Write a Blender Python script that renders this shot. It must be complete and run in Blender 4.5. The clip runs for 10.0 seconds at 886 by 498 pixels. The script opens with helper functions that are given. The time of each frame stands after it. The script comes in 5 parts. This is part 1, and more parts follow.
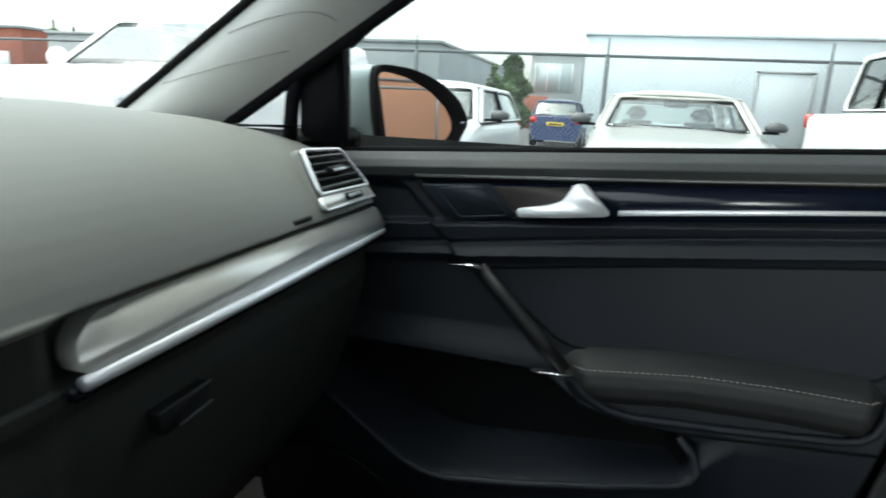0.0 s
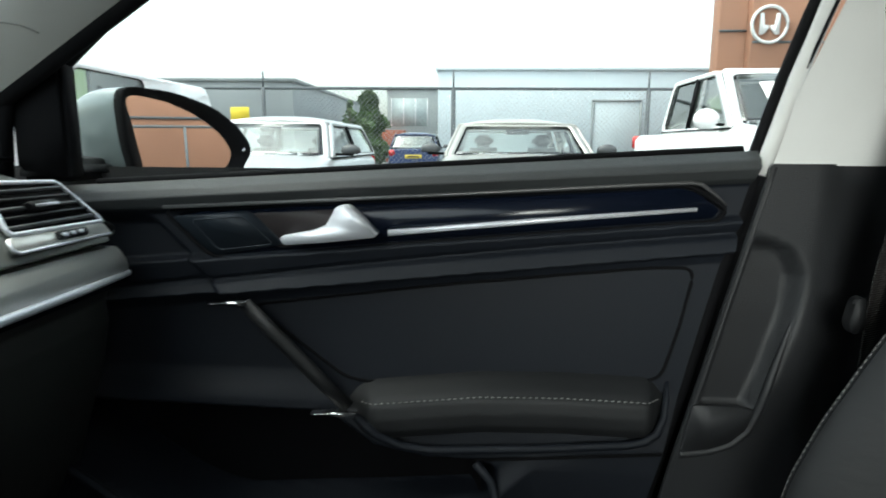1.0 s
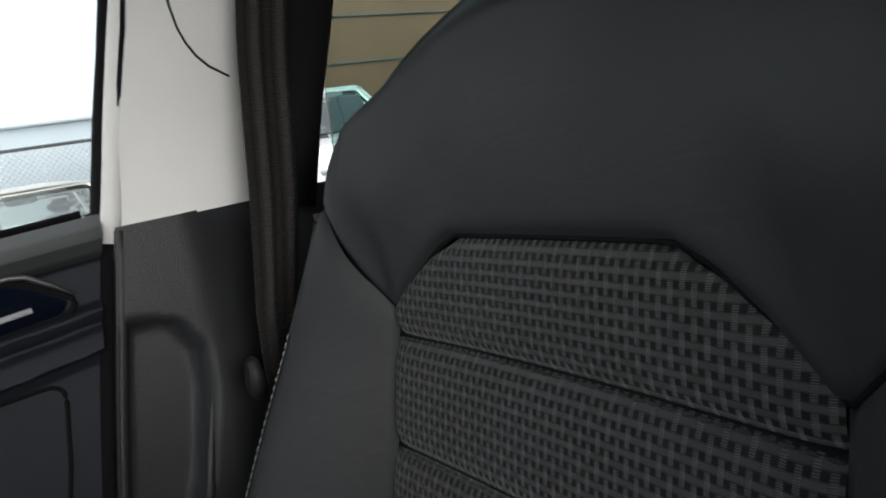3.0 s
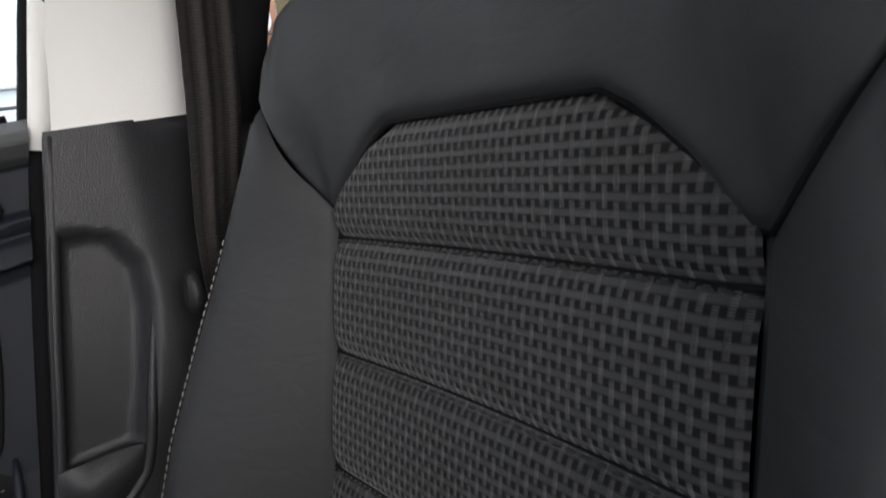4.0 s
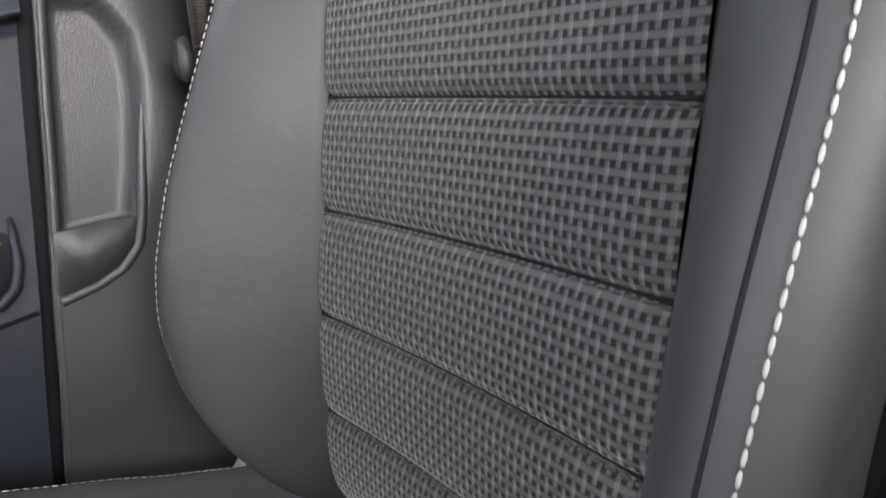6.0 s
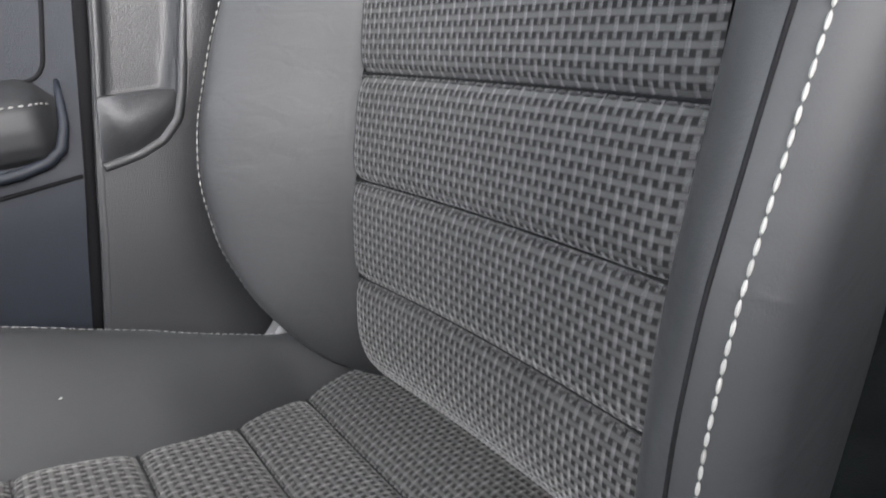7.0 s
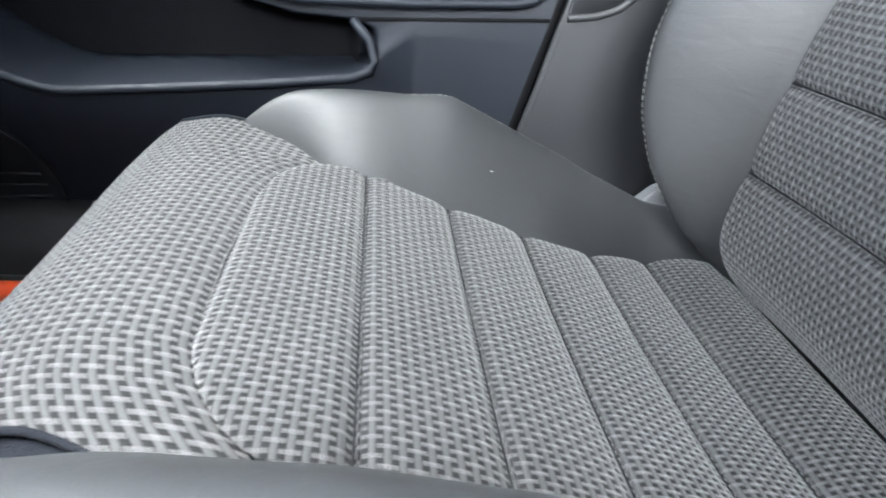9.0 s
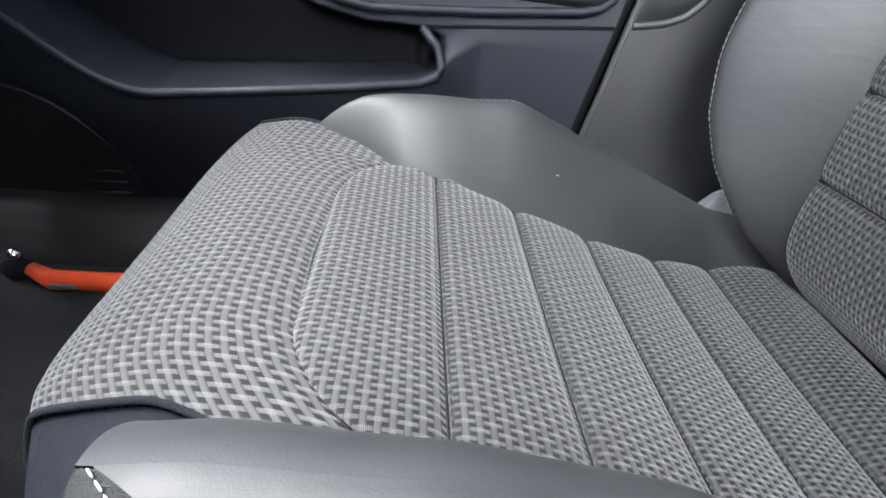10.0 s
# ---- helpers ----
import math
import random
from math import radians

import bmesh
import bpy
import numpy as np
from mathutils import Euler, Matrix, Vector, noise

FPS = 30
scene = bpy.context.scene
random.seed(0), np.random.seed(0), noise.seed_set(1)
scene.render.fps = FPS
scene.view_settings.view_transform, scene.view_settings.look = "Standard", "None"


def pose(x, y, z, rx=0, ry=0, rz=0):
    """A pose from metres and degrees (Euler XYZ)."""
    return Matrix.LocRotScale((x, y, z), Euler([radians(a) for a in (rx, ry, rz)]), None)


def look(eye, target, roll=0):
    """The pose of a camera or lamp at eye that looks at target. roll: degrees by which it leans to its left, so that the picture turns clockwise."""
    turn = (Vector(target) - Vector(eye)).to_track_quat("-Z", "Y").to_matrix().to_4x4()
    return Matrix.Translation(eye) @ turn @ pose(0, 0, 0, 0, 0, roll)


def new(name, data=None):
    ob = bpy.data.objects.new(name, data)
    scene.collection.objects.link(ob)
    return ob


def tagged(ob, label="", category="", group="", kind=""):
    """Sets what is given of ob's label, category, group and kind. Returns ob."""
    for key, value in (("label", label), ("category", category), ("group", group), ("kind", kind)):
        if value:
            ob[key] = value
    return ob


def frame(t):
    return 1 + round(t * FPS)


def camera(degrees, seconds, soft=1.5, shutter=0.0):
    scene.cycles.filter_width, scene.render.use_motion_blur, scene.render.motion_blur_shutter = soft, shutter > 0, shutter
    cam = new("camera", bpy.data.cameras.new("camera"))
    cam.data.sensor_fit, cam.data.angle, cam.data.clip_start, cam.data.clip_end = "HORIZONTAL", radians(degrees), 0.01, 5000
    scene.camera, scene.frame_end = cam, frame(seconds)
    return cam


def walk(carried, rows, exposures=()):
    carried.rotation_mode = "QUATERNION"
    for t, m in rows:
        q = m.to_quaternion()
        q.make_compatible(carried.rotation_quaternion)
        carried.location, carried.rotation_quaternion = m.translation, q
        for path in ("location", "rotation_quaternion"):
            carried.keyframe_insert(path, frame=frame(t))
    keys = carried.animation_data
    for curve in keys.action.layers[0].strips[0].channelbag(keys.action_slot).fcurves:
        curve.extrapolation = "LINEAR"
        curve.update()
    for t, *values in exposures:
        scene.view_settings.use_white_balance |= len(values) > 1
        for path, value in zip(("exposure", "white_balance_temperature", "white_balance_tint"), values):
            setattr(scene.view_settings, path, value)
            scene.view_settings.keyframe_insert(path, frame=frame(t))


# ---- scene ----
cam = camera(71.2, 10.0, 1.75, 0.3)
PATH = [
    (0, (-0.081, 0.36, 1.081), (1.806, 0.845, 0.628), 2.9),
    (0.5, (-0.04, 0.304, 1.072), (1.908, 0.492, 0.662), 1.8),
    (1, (-0.001, 0.244, 1.063), (1.969, 0.33, 0.729), 0.4),
    (1.5, (0.039, 0.2, 1.064), (2.016, 0.054, 0.796), -2.7),
    (2, (0.075, 0.119, 1.06), (1.985, -0.404, 0.783), -7.0),
    (2.2, (0.082, 0.084, 1.077), (1.916, -0.654, 0.776), -8.4),
    (3.3, (0.105, -0.03, 1.055), (1.704, -1.177, 0.696), -10.8),
    (3.5, (0.1, -0.037, 1.041), (1.701, -1.175, 0.663), -10.6),
    (4, (0.096, -0.031, 1.009), (1.673, -1.176, 0.561), -10.1),
    (4.5, (0.089, -0.027, 0.975), (1.64, -1.166, 0.431), -9.8),
    (5, (0.088, -0.017, 0.946), (1.638, -1.126, 0.343), -9.8),
    (5.2, (0.086, -0.012, 0.935), (1.62, -1.134, 0.312), -9.5),
    (6.3, (0.058, 0.043, 0.868), (1.54, -1.103, 0.169), -7.5),
    (6.5, (0.057, 0.042, 0.852), (1.56, -1.051, 0.113), -7.8),
    (7, (0.046, 0.073, 0.823), (1.541, -0.997, 0.037), -6.1),
    (7.5, (0.034, 0.096, 0.791), (1.548, -0.893, -0.062), -3.7),
    (8, (0.017, 0.127, 0.773), (1.572, -0.699, -0.175), -0.4),
    (8.5, (-0.013, 0.155, 0.775), (1.681, -0.326, -0.172), 3.2),
    (9, (-0.033, 0.208, 0.783), (1.716, -0.032, -0.157), 5.4),
    (9.5, (-0.048, 0.235, 0.784), (1.72, 0.105, -0.142), 4.9),
    (10, (-0.049, 0.239, 0.783), (1.717, 0.117, -0.147), 4.9),
]
EXPOSURES = [(0, 0.6, 6350, -4), (1.0, 0.4, 6350, -4), (2.0, 0.03, 6450, 0), (3.4, 0.25, 6550, 8), (5.0, 1.32, 6700, 12), (6.4, 2.72, 6650, 11), (7.2, 2.9, 6450, 8), (8.0, 2.92, 5950, 2), (8.5, 3.27, 6000, 3), (9.0, 3.33, 6050, 4), (9.5, 3.1, 6100, 7), (10, 3.05, 6150, 8)]
walk(cam, [(t, look(eye, target, roll)) for t, eye, target, roll in PATH], EXPOSURES)

# ---- light: a bright overcast day, sun hidden high behind thin cloud ----
SUN_EL, SUN_AZ = radians(66), radians(-14)
world = bpy.data.worlds.new("overcast_sky")
scene.world = world
world.use_nodes = True
wn, wl = world.node_tree.nodes, world.node_tree.links
sky = wn.new("ShaderNodeTexSky")
sky.sky_type = "NISHITA"
sky.sun_disc = False
sky.sun_elevation, sky.sun_rotation = SUN_EL, SUN_AZ
sky.air_density, sky.dust_density, sky.ozone_density = 1.0, 4.0, 1.0
hs = wn.new("ShaderNodeHueSaturation")
hs.inputs["Saturation"].default_value, hs.inputs["Value"].default_value = 0.37, 2.3
wl.new(sky.outputs[0], hs.inputs["Color"])
wl.new(hs.outputs[0], wn["Background"].inputs["Color"])
wn["Background"].inputs["Strength"].default_value = 0.15
sun = new("sun", bpy.data.lights.new("sun", "SUN"))
sun.data.energy, sun.data.angle, sun.data.color = 0.65, radians(24), (1.0, 0.98, 0.95)
sun.matrix_world = look((0, 0, 0), (math.sin(SUN_AZ) * -math.cos(SUN_EL), -math.cos(SUN_AZ) * math.cos(SUN_EL), -math.sin(SUN_EL)))

# fill lamp added in the driver's window opening, aimed to brighten the door pillar
side_fill = new("driver_side_fill", bpy.data.lights.new("driver_side_fill", "AREA"))
side_fill.data.shape, side_fill.data.size, side_fill.data.size_y = "RECTANGLE", 0.70, 0.30
side_fill.data.energy, side_fill.data.color = 1.25, (1.0, 0.955, 0.95)
side_fill.data.spread = radians(50)
side_fill.matrix_world = look((-0.69, 0.02, 1.24), (0.7, -0.22, 0.98))


# ---- materials ----
def mat(name, color, rough=0.6, metal=0.0, spec=0.5, var=0.15, grain=0.0, gscale=600.0, vscale=6.0, sheen=0.0, coat=0.0, wrinkle=0.0):
    """Painted, moulded or sewn surface: base colour with slow variation, and a fine grain in relief."""
    m = bpy.data.materials.new(name)
    m.use_nodes = True
    n, l = m.node_tree.nodes, m.node_tree.links
    b = n["Principled BSDF"]
    b.inputs["Roughness"].default_value = rough
    b.inputs["Metallic"].default_value = metal
    b.inputs["Specular IOR Level"].default_value = spec
    b.inputs["Sheen Weight"].default_value = sheen
    b.inputs["Coat Weight"].default_value = coat
    tc = n.new("ShaderNodeTexCoord")
    nz = n.new("ShaderNodeTexNoise")
    nz.inputs["Scale"].default_value, nz.inputs["Detail"].default_value = vscale, 5.0
    l.new(tc.outputs["Object"], nz.inputs["Vector"])
    mr = n.new("ShaderNodeMapRange")
    mr.inputs["From Min"].default_value, mr.inputs["From Max"].default_value = 0.3, 0.7
    mr.inputs["To Min"].default_value, mr.inputs["To Max"].default_value = 1 - var, 1 + var
    l.new(nz.outputs["Fac"], mr.inputs["Value"])
    mx = n.new("ShaderNodeVectorMath")
    mx.operation = "SCALE"
    mx.inputs[0].default_value = color
    l.new(mr.outputs[0], mx.inputs["Scale"])
    l.new(mx.outputs[0], b.inputs["Base Color"])
    rr = n.new("ShaderNodeMath")
    rr.operation = "MULTIPLY"
    rr.inputs[1].default_value = rough
    l.new(mr.outputs[0], rr.inputs[0])
    l.new(rr.outputs[0], b.inputs["Roughness"])
    if grain:
        vo = n.new("ShaderNodeTexVoronoi")
        vo.inputs["Scale"].default_value = gscale
        l.new(tc.outputs["Object"], vo.inputs["Vector"])
        n2 = n.new("ShaderNodeTexNoise")
        n2.inputs["Scale"].default_value, n2.inputs["Detail"].default_value = gscale * 0.12, 3.0
        l.new(tc.outputs["Object"], n2.inputs["Vector"])
        ad = n.new("ShaderNodeMath")
        ad.operation = "MULTIPLY_ADD"
        ad.inputs[1].default_value = 0.35
        l.new(n2.outputs["Fac"], ad.inputs[0])
        l.new(vo.outputs["Distance"], ad.inputs[2])
        bp = n.new("ShaderNodeBump")
        bp.inputs["Strength"].default_value, bp.inputs["Distance"].default_value = grain, 0.0006
        l.new(ad.outputs[0], bp.inputs["Height"])
        l.new(bp.outputs[0], b.inputs["Normal"])
        if wrinkle:
            st = n.new("ShaderNodeMapping")
            st.inputs["Scale"].default_value = (26.0, 26.0, 60.0)
            l.new(tc.outputs["Object"], st.inputs["Vector"])
            n3 = n.new("ShaderNodeTexNoise")
            n3.inputs["Scale"].default_value, n3.inputs["Detail"].default_value, n3.inputs["Distortion"].default_value = 1.0, 3.0, 0.8
            l.new(st.outputs[0], n3.inputs["Vector"])
            b3 = n.new("ShaderNodeBump")
            b3.inputs["Strength"].default_value, b3.inputs["Distance"].default_value = wrinkle, 0.004
            l.new(n3.outputs["Fac"], b3.inputs["Height"])
            l.new(b3.outputs[0], bp.inputs["Normal"])
    return m


def glass(name, tint=(0.95, 0.98, 0.97), rough=0.0, ior=1.3):
    m = bpy.data.materials.new(name)
    m.use_nodes = True
    b = m.node_tree.nodes["Principled BSDF"]
    b.inputs["Base Color"].default_value = (*tint, 1)
    b.inputs["Roughness"].default_value = rough
    b.inputs["Transmission Weight"].default_value = 1.0
    b.inputs["IOR"].default_value = ior
    return m


def woven(name, light, mid, dark, pu=0.0061, pv=0.0074):
    """Basket-woven seat cloth: raised ribbed warp dashes over flat weft bands, dark gaps between, in metres of the cloth's own map."""
    m = bpy.data.materials.new(name)
    m.use_nodes = True
    n, l = m.node_tree.nodes, m.node_tree.links
    b = n["Principled BSDF"]

    def op(kind, a, c=None, d=None):
        q = n.new("ShaderNodeMath")
        q.operation = kind
        for k, v in enumerate((a, c, d)):
            if v is None:
                continue
            if isinstance(v, (int, float)):
                q.inputs[k].default_value = v
            else:
                l.new(v, q.inputs[k])
        return q.outputs[0]

    def soft(x, lo, hi):
        q = n.new("ShaderNodeMapRange")
        q.interpolation_type = "SMOOTHSTEP"
        q.inputs["From Min"].default_value, q.inputs["From Max"].default_value = lo, hi
        l.new(x, q.inputs["Value"])
        return q.outputs[0]

    uv = n.new("ShaderNodeUVMap")
    uv.uv_map = "cloth"
    nz = n.new("ShaderNodeTexNoise")
    nz.inputs["Scale"].default_value = 60.0
    l.new(uv.outputs[0], nz.inputs["Vector"])
    ws = n.new("ShaderNodeVectorMath")
    ws.operation = "MULTIPLY_ADD"
    l.new(nz.outputs["Color"], ws.inputs[0])
    ws.inputs[1].default_value = (0.0005, 0.0005, 0)
    l.new(uv.outputs[0], ws.inputs[2])
    sx = n.new("ShaderNodeSeparateXYZ")
    l.new(ws.outputs[0], sx.inputs[0])
    cu, cv = op("DIVIDE", sx.outputs[0], pu), op("DIVIDE", sx.outputs[1], pv)
    fu, fv = op("FRACT", cu), op("FRACT", cv)
    par = op("PINGPONG", op("FLOOR", cu), 1.0)
    du = op("ABSOLUTE", op("SUBTRACT", fu, 0.5))
    dv = op("ABSOLUTE", op("SUBTRACT", fv, 0.5))
    col = op("SUBTRACT", 1.0, soft(du, 0.15, 0.30))
    half = op("FRACT", op("ADD", op("MULTIPLY_ADD", cv, 0.5, 0.25), op("MULTIPLY", par, 0.5)))
    dh = op("ABSOLUTE", op("SUBTRACT", half, 0.5))
    dash = op("MULTIPLY", col, op("SUBTRACT", 1.0, soft(dh, 0.30, 0.42)))
    band = op("SUBTRACT", 1.0, soft(dv, 0.12, 0.32))
    rib = op("FRACT", op("MULTIPLY", sx.outputs[1], 1000.0))
    ribv = op("MULTIPLY_ADD", op("ABSOLUTE", op("SUBTRACT", rib, 0.5)), 2.2, 0.22)

    def mix(f, a, c):
        q = n.new("ShaderNodeMix")
        q.data_type = "RGBA"
        l.new(f, q.inputs["Factor"])
        for k, v in (("A", a), ("B", c)):
            s = [i for i in q.inputs if i.name == k and i.type == "RGBA"][0]
            if isinstance(v, tuple):
                s.default_value = (*v, 1)
            else:
                l.new(v, s)
        return [o for o in q.outputs if o.type == "RGBA"][0]

    c1 = mix(band, dark, mid)
    sc = n.new("ShaderNodeVectorMath")
    sc.operation = "SCALE"
    sc.inputs[0].default_value = light
    l.new(ribv, sc.inputs["Scale"])
    c2 = mix(dash, c1, sc.outputs[0])
    big = n.new("ShaderNodeTexNoise")
    big.inputs["Scale"].default_value, big.inputs["Detail"].default_value = 14.0, 4.0
    l.new(uv.outputs[0], big.inputs["Vector"])
    fuzz = n.new("ShaderNodeTexNoise")
    fuzz.inputs["Scale"].default_value, fuzz.inputs["Detail"].default_value = 1400.0, 2.0
    l.new(uv.outputs[0], fuzz.inputs["Vector"])
    s2 = n.new("ShaderNodeVectorMath")
    s2.operation = "SCALE"
    l.new(c2, s2.inputs[0])
    l.new(op("MULTIPLY", op("MULTIPLY_ADD", big.outputs["Fac"], 0.4, 0.8), op("MULTIPLY_ADD", fuzz.outputs["Fac"], 0.8, 0.60)), s2.inputs["Scale"])
    l.new(s2.outputs[0], b.inputs["Base Color"])
    arch = op("SUBTRACT", 1.0, op("MULTIPLY", op("MULTIPLY", dh, dh), 3.2))
    round_u = op("SUBTRACT", 1.0, op("MULTIPLY", op("MULTIPLY", du, du), 9.0))
    round_v = op("SUBTRACT", 1.0, op("MULTIPLY", op("MULTIPLY", dv, dv), 6.0))
    h = op("ADD", op("MULTIPLY", op("MULTIPLY", op("MULTIPLY", dash, arch), round_u), op("MULTIPLY_ADD", ribv, 0.5, 0.5)), op("MULTIPLY", op("MULTIPLY", band, round_v), 0.6))
    tg = n.new("ShaderNodeTangent")
    tg.direction_type, tg.uv_map = "UV_MAP", "cloth"
    l.new(tg.outputs[0], b.inputs["Tangent"])
    b.inputs["Anisotropic"].default_value = 0.75
    l.new(op("MULTIPLY", op("SUBTRACT", 1.0, dash), 0.25), b.inputs["Anisotropic Rotation"])
    thread = op("MAXIMUM", dash, op("MULTIPLY", band, 0.8))
    l.new(op("ADD", op("MULTIPLY", dash, 0.10), op("MULTIPLY", band, 0.32)), b.inputs["Specular IOR Level"])
    l.new(op("MULTIPLY_ADD", thread, 0.10, 0.12), b.inputs["Sheen Weight"])
    bp = n.new("ShaderNodeBump")
    bp.inputs["Strength"].default_value, bp.inputs["Distance"].default_value = 0.6, 0.0011
    l.new(h, bp.inputs["Height"])
    l.new(bp.outputs[0], b.inputs["Normal"])
    b.inputs["Roughness"].default_value = 0.55
    b.inputs["Sheen Roughness"].default_value = 0.4
    return m


def striped(name, dark, light):
    """Woven belt: two paler bands along its length and fine ribs across it."""
    m = mat(name, light, 0.7, spec=0.3, var=0.1)
    n, l = m.node_tree.nodes, m.node_tree.links
    b = n["Principled BSDF"]
    uv = n.new("ShaderNodeUVMap")
    uv.uv_map = "cloth"
    sx = n.new("ShaderNodeSeparateXYZ")
    l.new(uv.outputs[0], sx.inputs[0])
    wave = n.new("ShaderNodeMath")
    wave.operation = "SINE"
    k = n.new("ShaderNodeMath")
    k.operation = "MULTIPLY_ADD"
    k.inputs[1].default_value, k.inputs[2].default_value = 4 * math.pi, -math.pi / 2 - 0.4
    l.new(sx.outputs[0], k.inputs[0])
    l.new(k.outputs[0], wave.inputs[0])
    edge = n.new("ShaderNodeMapRange")
    edge.interpolation_type = "SMOOTHSTEP"
    edge.inputs["From Min"].default_value, edge.inputs["From Max"].default_value = -0.15, 0.15
    l.new(wave.outputs[0], edge.inputs["Value"])
    q = n.new("ShaderNodeMix")
    q.data_type = "RGBA"
    l.new(edge.outputs[0], q.inputs["Factor"])
    ends = [i for i in q.inputs if i.type == "RGBA"]
    ends[0].default_value, ends[1].default_value = (*dark, 1), (*light, 1)
    l.new([o for o in q.outputs if o.type == "RGBA"][0], b.inputs["Base Color"])
    rib = n.new("ShaderNodeMath")
    rib.operation = "MULTIPLY"
    rib.inputs[1].default_value = 2 * math.pi * 340
    l.new(sx.outputs[1], rib.inputs[0])
    sn = n.new("ShaderNodeMath")
    sn.operation = "SINE"
    l.new(rib.outputs[0], sn.inputs[0])
    bp = n.new("ShaderNodeBump")
    bp.inputs["Strength"].default_value, bp.inputs["Distance"].default_value = 0.7, 0.0006
    l.new(sn.outputs[0], bp.inputs["Height"])
    l.new(bp.outputs[0], b.inputs["Normal"])
    return m


LEATHER = mat("black_leatherette", (0.0155, 0.0164, 0.0178), 0.62, spec=0.5, var=0.14, grain=0.11, gscale=1200, vscale=9, wrinkle=0.16)
CLOTH = woven("woven_seat_cloth", (0.075, 0.074, 0.0755), (0.040, 0.040, 0.0405), (0.0175, 0.0175, 0.018))
SIDECLOTH = mat("ribbed_side_cloth", (0.0065, 0.0078, 0.0112), 0.9, spec=0.15, var=0.1, grain=0.9, gscale=1200)
RIBCLOTH = mat("ribbed_edge_cloth", (0.022, 0.0225, 0.024), 0.85, spec=0.2, var=0.12, grain=0.8, gscale=1300)
THREAD = mat("pale_thread", (0.26, 0.257, 0.245), 0.7)
DARKTHREAD = mat("dark_grey_thread", (0.022, 0.022, 0.023), 0.75)
SOFT = mat("black_soft_plastic", (0.0115, 0.014, 0.0195), 0.5, spec=0.25, var=0.08, grain=0.5, gscale=1100)
SOFTTOP = mat("dark_grey_soft_pad", (0.036, 0.039, 0.040), 0.5, spec=0.4, var=0.08, grain=0.4, gscale=1100)
HARD = mat("black_hard_plastic", (0.012, 0.0125, 0.0135), 0.5, spec=0.3, var=0.08, grain=0.35, gscale=900)
PILLAR = mat("light_grey_trim", (0.72, 0.72, 0.70), 0.6, var=0.05, grain=0.3, gscale=700)
GLOSS = mat("piano_black", (0.005, 0.0075, 0.016), 0.22, spec=0.4, var=0.2)
DASHTRIM = mat("brushed_grey_trim", (0.74, 0.74, 0.69), 0.30, metal=0.45, var=0.08, vscale=12)
SATIN = mat("satin_chrome", (0.90, 0.92, 0.97), 0.40, metal=0.4, var=0.08)
CHROME = mat("chrome", (0.85, 0.85, 0.86), 0.06, metal=1.0, var=0.05)
RUBBER = mat("black_rubber", (0.006, 0.006, 0.007), 0.9, spec=0.15, var=0.1)
WEBBING = striped("belt_webbing", (0.016, 0.0145, 0.014), (0.042, 0.038, 0.036))
CARPET = mat("black_carpet", (0.009, 0.009, 0.010), 0.95, var=0.3, grain=1.0, gscale=500)
HEADLINER = mat("grey_headliner", (0.42, 0.42, 0.40), 0.9, var=0.05)
ORANGE = mat("orange_plastic", (0.60, 0.060, 0.012), 0.4, var=0.08)
SILVERPAINT = mat("pale_green_grey_paint", (0.20, 0.235, 0.235), 0.25, metal=0.3, var=0.05, coat=0.6)
GLASS = glass("clear_window_glass", ior=1.05)
TINT = glass("tinted_rear_glass", (0.35, 0.55, 0.5))
CARGLASS = mat("car_window_glass", (0.14, 0.155, 0.155), 0.04, var=0.05)

SATIN_DARK = mat("dark_satin_rail", (0.12, 0.12, 0.12), 0.35, metal=0.4, var=0.1)
PLATE = mat("blue_black_plate", (0.021, 0.028, 0.037), 0.42, spec=0.4, var=0.1)
# brown cast is a warm reflection put into the base colour
RECESS_REFLECT = mat("warm_reflection_recess", (0.040, 0.034, 0.034), 0.5, spec=0.3, var=0.12)
GREYPLASTIC = mat("grey_plastic", (0.07, 0.072, 0.075), 0.45, var=0.08)
SILLPLASTIC = mat("sill_plastic", (0.018, 0.017, 0.017), 0.6, var=0.1, grain=0.4)
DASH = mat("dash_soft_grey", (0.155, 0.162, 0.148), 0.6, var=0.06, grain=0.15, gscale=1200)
# dash grey darkened for the lower half: light falloff put into the colour
DASHSHADE = mat("dash_grey_shaded", (0.035, 0.037, 0.034), 0.6, spec=0.3, var=0.08, grain=0.2, gscale=1000)
MIRROR = mat("mirror_silver", (0.92, 0.92, 0.92), 0.0, metal=1.0, var=0.0)
ASPHALT = mat("asphalt", (0.10, 0.10, 0.10), 0.9, var=0.3, vscale=0.6)
GRASS = mat("grass", (0.09, 0.14, 0.04), 0.9, var=0.4, vscale=9)
SILVERCAR = mat("silver_paint", (0.55, 0.56, 0.56), 0.3, metal=0.4, var=0.03, coat=0.5)
CHAMPAGNE = mat("champagne_paint", (0.42, 0.41, 0.38), 0.3, metal=0.4, var=0.03, coat=0.5)
WHITECAR = mat("white_paint", (0.82, 0.82, 0.82), 0.25, var=0.03, coat=0.5)
BLUECAR = mat("blue_paint", (0.03, 0.05, 0.14), 0.25, var=0.05, coat=0.5)
HEADLAMP = mat("headlamp", (0.5, 0.52, 0.54), 0.08, var=0.1, coat=1.0)
TAILRED = mat("red_lens", (0.5, 0.02, 0.02), 0.15, var=0.1)
YELLOWPLATE = mat("yellow_plate", (0.8, 0.6, 0.05), 0.5, var=0.05)
STEEL = mat("painted_steel", (0.10, 0.11, 0.12), 0.55, var=0.15, vscale=3)
